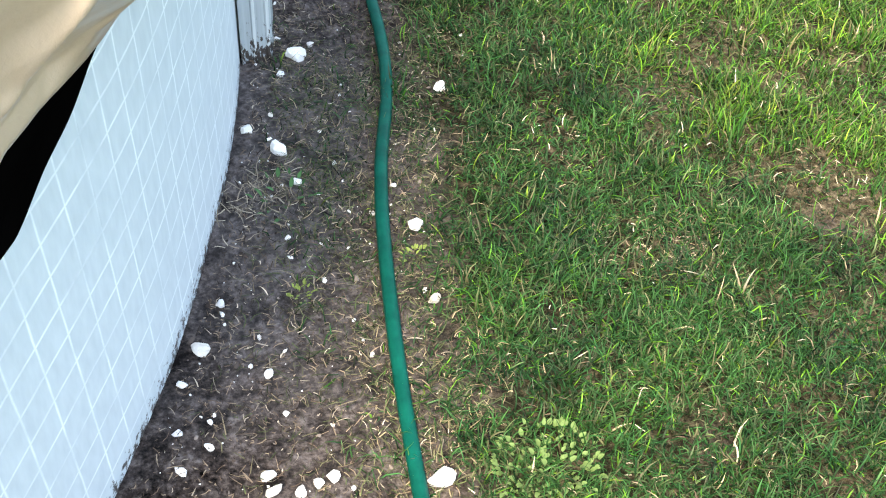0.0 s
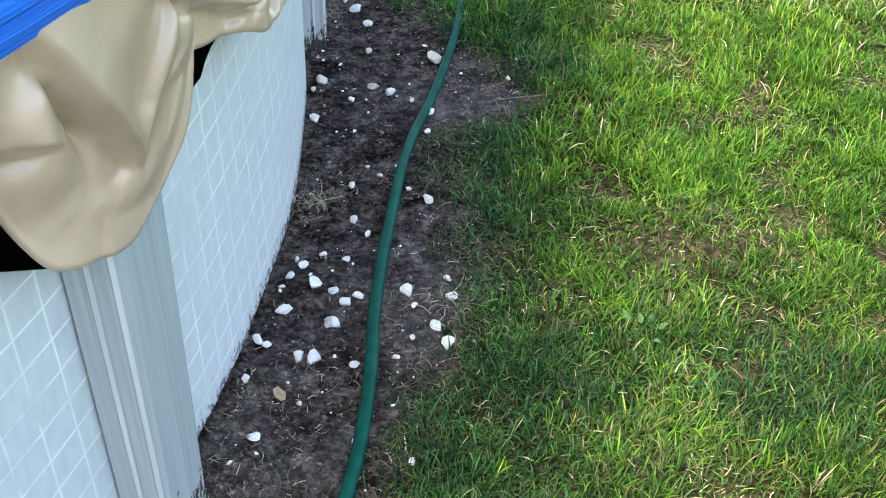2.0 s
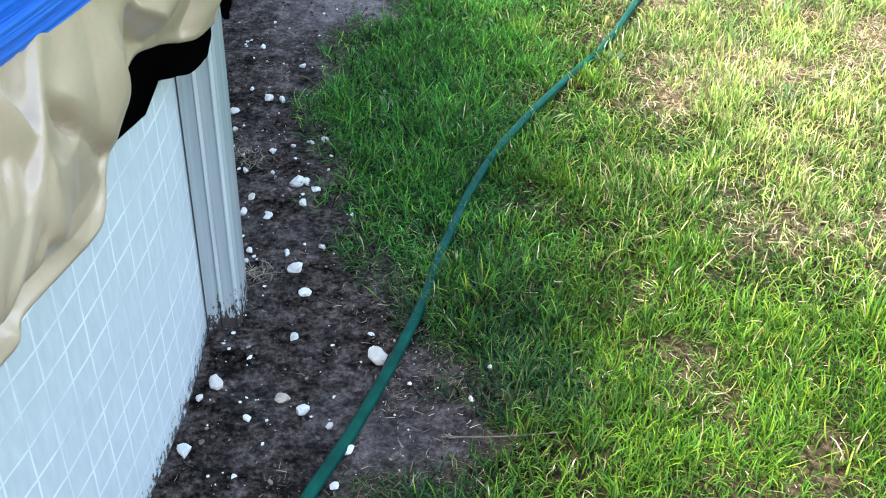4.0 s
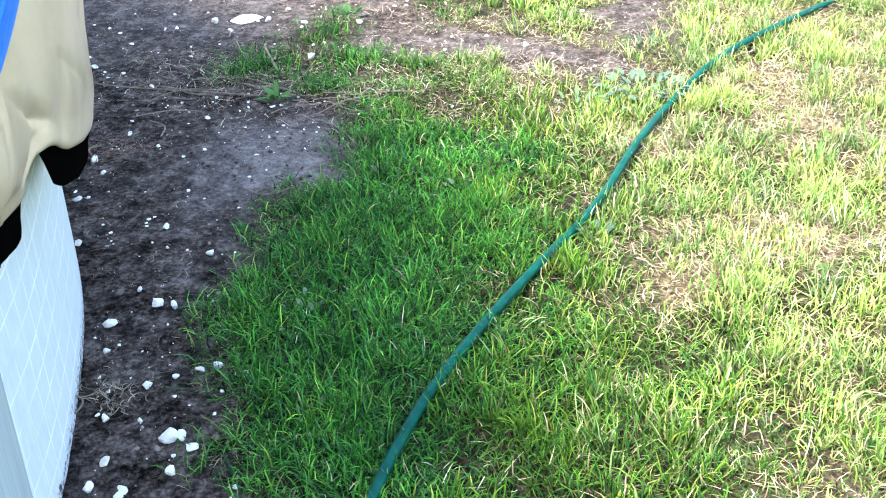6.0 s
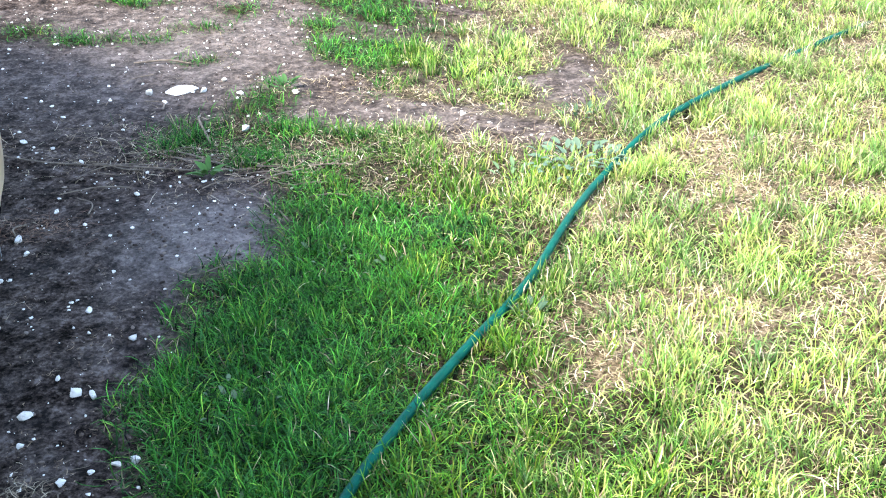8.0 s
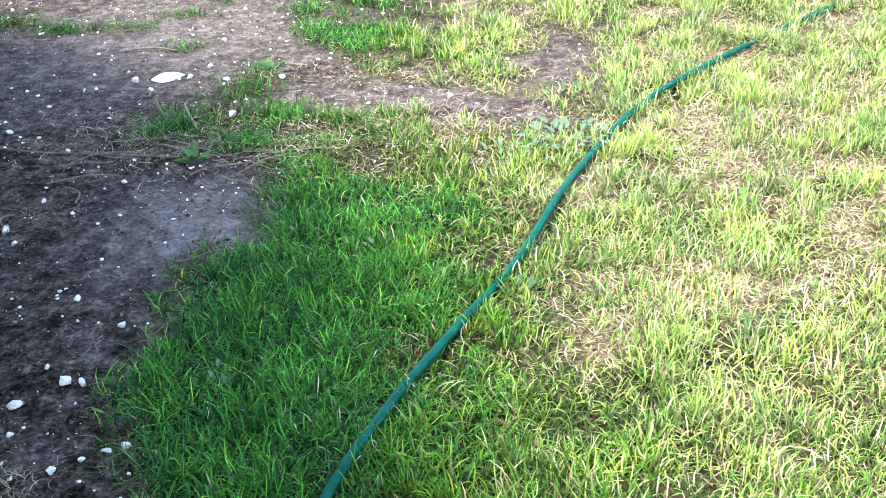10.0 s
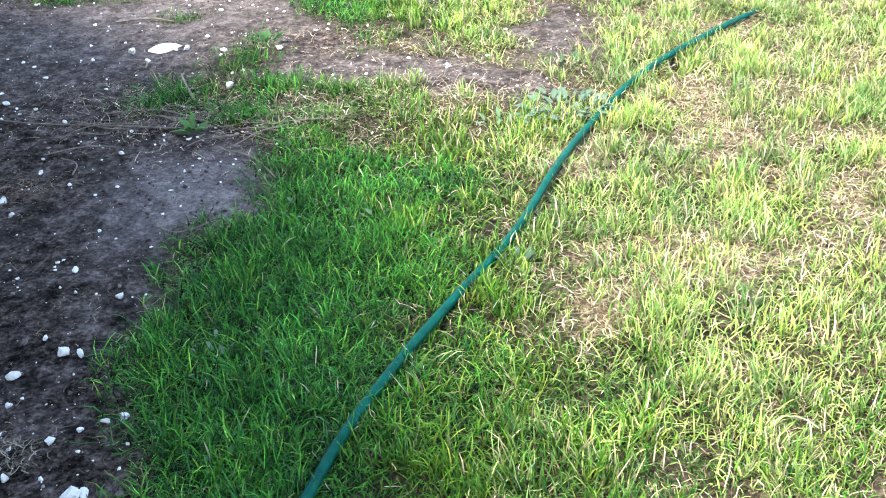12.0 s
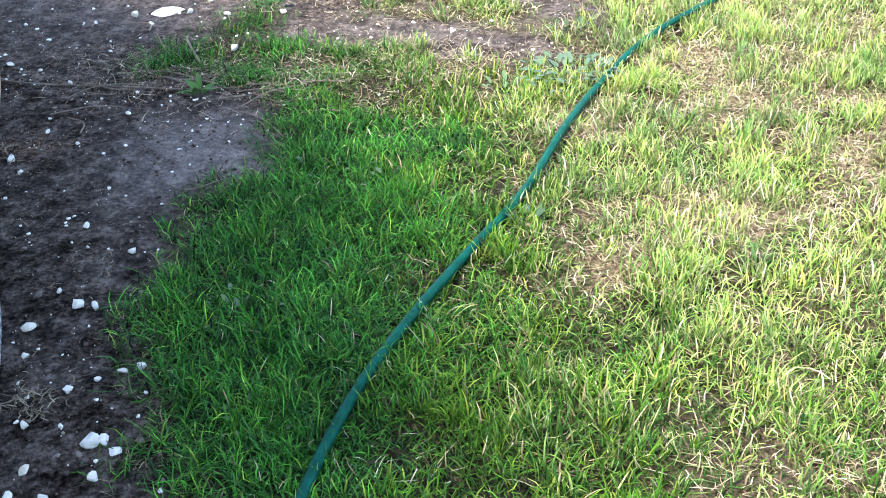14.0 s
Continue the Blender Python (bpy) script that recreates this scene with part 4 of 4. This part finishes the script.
BEYOND = [(-0.07, 1.775, 24), (-0.02, 1.77, 18), (-0.12, 1.93, 18), (-0.093, 2.022, 22), (-0.242, 2.185, 24), (-0.184, 2.26, 30), (-0.15, 2.255, 22), (-0.24, 2.3, 14), (-0.45, 2.45, 22),
          (-0.3, 2.54, 18), (-0.163, 2.455, 24), (-0.6, 2.81, 24), (-0.55, 2.75, 16), (-0.55, 2.63, 22), (-0.53, 2.645, 14), (-0.7, 3.755, 26), (-0.63, 3.7, 20), (-0.43, 3.78, 24), (-0.52, 3.89, 24), (-0.32, 3.52, 30),
          (-0.262, 3.79, 26), (-0.88, 3.34, 24), (-0.66, 3.24, 14), (0.683, 3.5, 26), (0.0, 2.1, 20), (-0.03, 2.09, 18), (-0.21, 2.11, 15), (0.02, 1.91, 22), (-0.35, 2.57, 13), (-0.55, 3.8, 24)]


def odd_stone(seed, x, y, size, low, high, label):
    me = STONES[seed].copy()
    me.materials.clear()
    me.materials.append(stone_material("odd_stone", low, high))
    ob = new("stone", me)
    ob.matrix_world = Matrix.LocRotScale((x, y, float(lift(x, y)) + size * 0.2), Euler((0.2, 0.1, seed)), (size, size * 0.8, size * 0.6))
    tagged(ob, label, "stone", "odd stones")


def build_stones():
    g = np.random.default_rng(12)
    for k, (x, y, mm) in enumerate(NEAR_START + BY_THE_BULGE + MIDDLE + BEYOND):
        ob = new("stone", STONES[k % len(STONES)])
        size = mm * (0.00108 if y > 1.7 else 0.0012)
        sx, sy, sz = size * g.uniform(0.95, 1.25), size * g.uniform(0.75, 1.0), size * g.uniform(0.65, 0.95)
        ob.matrix_world = Matrix.LocRotScale((x, y, float(lift(x, y)) + sz * 0.26), Euler((g.uniform(-0.3, 0.3), g.uniform(-0.3, 0.3), g.uniform(0, 6.28))), (sx, sy, sz))
        big = "large chunky" if mm >= 28 else ("small" if mm < 16 else "")
        tagged(ob, f"{big} white landscaping stone lying on the ground".strip(), "stone", "white stones")


build_stones()
odd_stone(2, 0.158, 0.312, 0.036, (0.3, 0.2, 0.11), (0.5, 0.37, 0.23), "sandy tan flat stone lying on dark soil")
slab = STONES[7].copy()
flat = tagged(new("flat_stone", slab), "flat broad white stone sunk in bare soil", "stone", "odd stones")
flat.matrix_world = Matrix.LocRotScale((-0.62, 3.785, float(lift(-0.62, 3.785)) + 0.001), Euler((0, 0, 0.9)), (0.12, 0.1, 0.016))
odd_stone(6, 0.18, 1.28, 0.032, (0.42, 0.32, 0.24), (0.7, 0.58, 0.46), "pale tan stone lying on dark soil")
odd_stone(3, 0.118, -0.925, 0.05, (0.42, 0.41, 0.37), (0.88, 0.86, 0.82), "large mottled grey and white stone beside the hose")
odd_stone(1, 0.198, -0.62, 0.03, (0.4, 0.34, 0.26), (0.66, 0.6, 0.5), "sandy tan stone in thin grass")
odd_stone(5, 0.21, 0.49, 0.034, (0.2, 0.2, 0.2), (0.62, 0.62, 0.62), "mottled grey stone lying on dark soil")


# ---------------------------------------------------------------- weeds, roots and twigs
def leaf_mesh(name, length, width, fold, colour, points=6):
    rows = []
    for k in range(points + 1):
        t = k / points
        w = width * math.sin(math.pi * min(1.0, 0.12 + t * 0.88)) ** 0.8 * (1.05 - 0.25 * t)
        x = length * t
        z = 0.25 * length * math.sin(t * 2.4) * 0.6
        rows.append([(x, -w / 2, z + fold * w), (x, 0, z), (x, w / 2, z + fold * w)])
    me = sheet(name, np.array(rows), LEAF)
    c = np.ones((len(me.vertices), 4))
    c[:, :3] = colour
    colour_layer(me, c)
    return me


def weed(x, y, leaves, length, width, colour, label, seed, spread=0.0, tilt=(0.1, 0.7)):
    g = np.random.default_rng(seed)
    plant = tagged(new("weed"), label, "weed", "weeds in the lawn")
    plant.location = (x, y, float(lift(x, y)))
    kinds = [leaf_mesh("leaf", length * q, width * q, 0.18, np.asarray(colour) * p) for q, p in ((1.0, 1.0), (0.8, 1.2), (0.65, 0.85))]
    for k in range(leaves):
        turn = k * 2.4 + g.uniform(-0.3, 0.3)
        off = spread * math.sqrt(g.random())
        at = (off * math.cos(turn), off * math.sin(turn), 0.004 + 0.012 * g.random() + 0.012 * (spread > 0.1))
        leaf = new("leaf", kinds[k % 3])
        leaf.parent = plant
        leaf.matrix_local = Matrix.LocRotScale(at, Euler((g.uniform(-0.3, 0.3), -g.uniform(*tilt), turn + g.uniform(-0.5, 0.5))), None)


PALE, MID, YELLOW = (0.12, 0.19, 0.11), (0.07, 0.17, 0.045), (0.19, 0.24, 0.06)
weed(0.585, 3.40, 70, 0.034, 0.015, (0.1, 0.16, 0.11), "grey-green broadleaf weed spreading beside the hose", 1, 0.12, (-0.1, 0.35))
weed(0.56, 3.72, 18, 0.03, 0.012, (0.06, 0.11, 0.06), "small grey-green weed on bare soil", 15, 0.05)
weed(0.45, 3.31, 16, 0.03, 0.012, (0.12, 0.2, 0.1), "small grey-green weed among dry straw", 2, 0.05)
weed(-0.31, 3.22, 16, 0.045, 0.016, MID, "small green dandelion rosette on bare soil", 3, 0.015)
weed(-0.3, 3.82, 12, 0.035, 0.015, (0.05, 0.13, 0.04), "small green broadleaf weed by the bare patch", 4, 0.03)
weed(0.13, 2.82, 14, 0.02, 0.011, PALE, "pale clover leaves in short dark grass", 5, 0.08)
weed(0.26, 2.78, 9, 0.02, 0.011, PALE, "pale clover leaves in short dark grass", 6, 0.05)
weed(0.11, 2.27, 12, 0.02, 0.011, PALE, "pale clover leaves in short dark grass", 7, 0.07)
weed(0.22, 1.98, 10, 0.02, 0.011, PALE, "pale clover leaves in short dark grass", 8, 0.06)
weed(0.57, 2.66, 9, 0.03, 0.013, (0.05, 0.1, 0.06), "low bluish-green weed in the lawn", 9, 0.03)
weed(0.265, -0.945, 170, 0.011, 0.008, (0.12, 0.18, 0.06), "yellow-green leafy weed beside the hose", 10, 0.075)
weed(0.005, -0.57, 26, 0.009, 0.0045, YELLOW, "tiny yellowish weed on dark soil", 11, 0.02)
weed(0.02, -0.36, 18, 0.018, 0.008, (0.06, 0.14, 0.05), "creeping small-leaved weed on dark soil", 12, 0.05)
weed(0.19, -0.53, 22, 0.01, 0.005, YELLOW, "tiny yellowish weed against the hose", 13, 0.02)
weed(0.74, 0.52, 12, 0.02, 0.011, (0.07, 0.16, 0.06), "small green broadleaf weed in the lawn", 14, 0.04)


def twig(points, thick, label):
    cu = bpy.data.curves.new("path", 'CURVE')
    cu.dimensions = '3D'
    sp = cu.splines.new('BEZIER')
    sp.bezier_points.add(len(points) - 1)
    for p, (x, y, h) in zip(sp.bezier_points, points):
        p.co = (x, y, float(lift(x, y)) + h)
        p.handle_left_type = p.handle_right_type = 'AUTO'
    for k, p in enumerate(sp.bezier_points):
        p.radius = 1 - 0.6 * k / len(points)
    cu.bevel_depth, cu.bevel_resolution, cu.resolution_u = thick, 2, 6
    tmp = new("twig_path", cu)
    me = bpy.data.meshes.new_from_object(tmp.evaluated_get(bpy.context.evaluated_depsgraph_get()))
    bpy.data.objects.remove(tmp)
    me.materials.clear()
    me.materials.append(TWIG)
    tagged(new("twig", me), label, "twig", "twigs and roots")


twig([(-0.36, 3.24, 0.006), (-0.55, 3.23, 0.008), (-0.75, 3.22, 0.006), (-0.95, 3.26, 0.004)], 0.0028, "thin brown root lying on bare soil")
twig([(-0.3, 3.3, 0.006), (-0.45, 3.33, 0.01), (-0.58, 3.31, 0.006)], 0.0025, "thin brown root lying on bare soil")
twig([(-0.38, 3.42, 0.008), (-0.45, 3.52, 0.03), (-0.48, 3.6, 0.012)], 0.0035, "short grey twig on bare soil")
twig([(-0.86, 4.0, 0.008), (-0.76, 4.04, 0.012), (-0.68, 4.03, 0.008)], 0.004, "short dark stick on bare soil")
twig([(-0.02, 2.98, 0.006), (-0.1, 3.07, 0.01), (-0.22, 3.14, 0.006)], 0.0022, "thin brown root lying on bare soil")
twig([(0.45, 1.24, 0.006), (0.54, 1.25, 0.01), (0.63, 1.28, 0.006)], 0.0014, "thin brown root lying on bare soil")
twig([(-0.2, 1.98, 0.005), (-0.17, 1.95, 0.012), (-0.18, 1.91, 0.005)], 0.002, "pale bent bit of straw stem")


def roots():
    g = np.random.default_rng(31)
    for k in range(22):
        x, y, way = g.uniform(-0.62, 0.0), 3.27 + g.normal(0, 0.06), g.normal(0, 0.5) + (math.pi if g.random() < 0.5 else 0)
        long = g.uniform(0.06, 0.2)
        pts = [(x + long * t * math.cos(way + 0.4 * t), y + long * t * math.sin(way + 0.4 * t), 0.004 + 0.012 * g.random()) for t in (0, 0.4, 0.75, 1)]
        twig(pts, g.uniform(0.0012, 0.0026), "thin brown root lying on bare soil")
    for x, y in ((-0.75, 3.9), (-0.95, 3.75), (-0.6, 3.62), (-0.2, 2.72), (-0.05, 2.68), (-0.5, 2.95), (-0.62, 2.88), (0.08, 3.12), (0.3, 3.7)):
        way, long = g.uniform(0, 6.28), g.uniform(0.05, 0.11)
        twig([(x + long * t * math.cos(way + t), y + long * t * math.sin(way + t), 0.005 + 0.01 * g.random()) for t in (0, 0.5, 1)], g.uniform(0.0015, 0.003), "short dry brown twig on the soil")



def dry_clump(x0, y0, wide, count, palette, label, seed):
    """A withered tuft lying loose on the soil."""
    g = np.random.default_rng(seed)
    x, y = x0 + g.normal(0, wide, count), y0 + g.normal(0, wide * 0.7, count)
    c = np.asarray(palette)[g.integers(0, len(palette), count)] * g.uniform(0.6, 1.3, (count, 1))
    ob = strips("dry_grass_clump", x, y, lift(x, y) + g.uniform(0.0, 0.012, count), g.uniform(0, 6.283, count), g.uniform(0.02, 0.055, count),
                g.uniform(0.001, 0.0022, count), g.uniform(0.0, 0.9, count), g.uniform(0.2, 1.8, count), (c, c), STRAW, label, "dead grass", 0.6)
    tagged(ob, group="withered clumps")


PALE_STRAW, RED_ROOT = [(0.4, 0.34, 0.25), (0.22, 0.18, 0.13), (0.12, 0.095, 0.07)], [(0.16, 0.085, 0.06), (0.1, 0.06, 0.045), (0.26, 0.17, 0.12)]
dry_clump(0.128, 0.83, 0.026, 110, PALE_STRAW, "withered pale grass clump on dark soil", 41)
dry_clump(0.03, 1.59, 0.022, 60, PALE_STRAW, "withered pale grass clump on dark soil", 42)
dry_clump(-0.59, 2.86, 0.06, 170, RED_ROOT, "reddish brown dead roots matted on dark soil", 43)
dry_clump(-0.14, 1.98, 0.03, 70, PALE_STRAW, "withered pale grass clump on dark soil", 44)
dry_clump(-0.02, -0.35, 0.05, 130, PALE_STRAW, "withered pale grass clump on dark soil", 45)
dry_clump(0.41, 0.56, 0.035, 70, PALE_STRAW, "withered pale grass clump among white stones", 46)
roots()
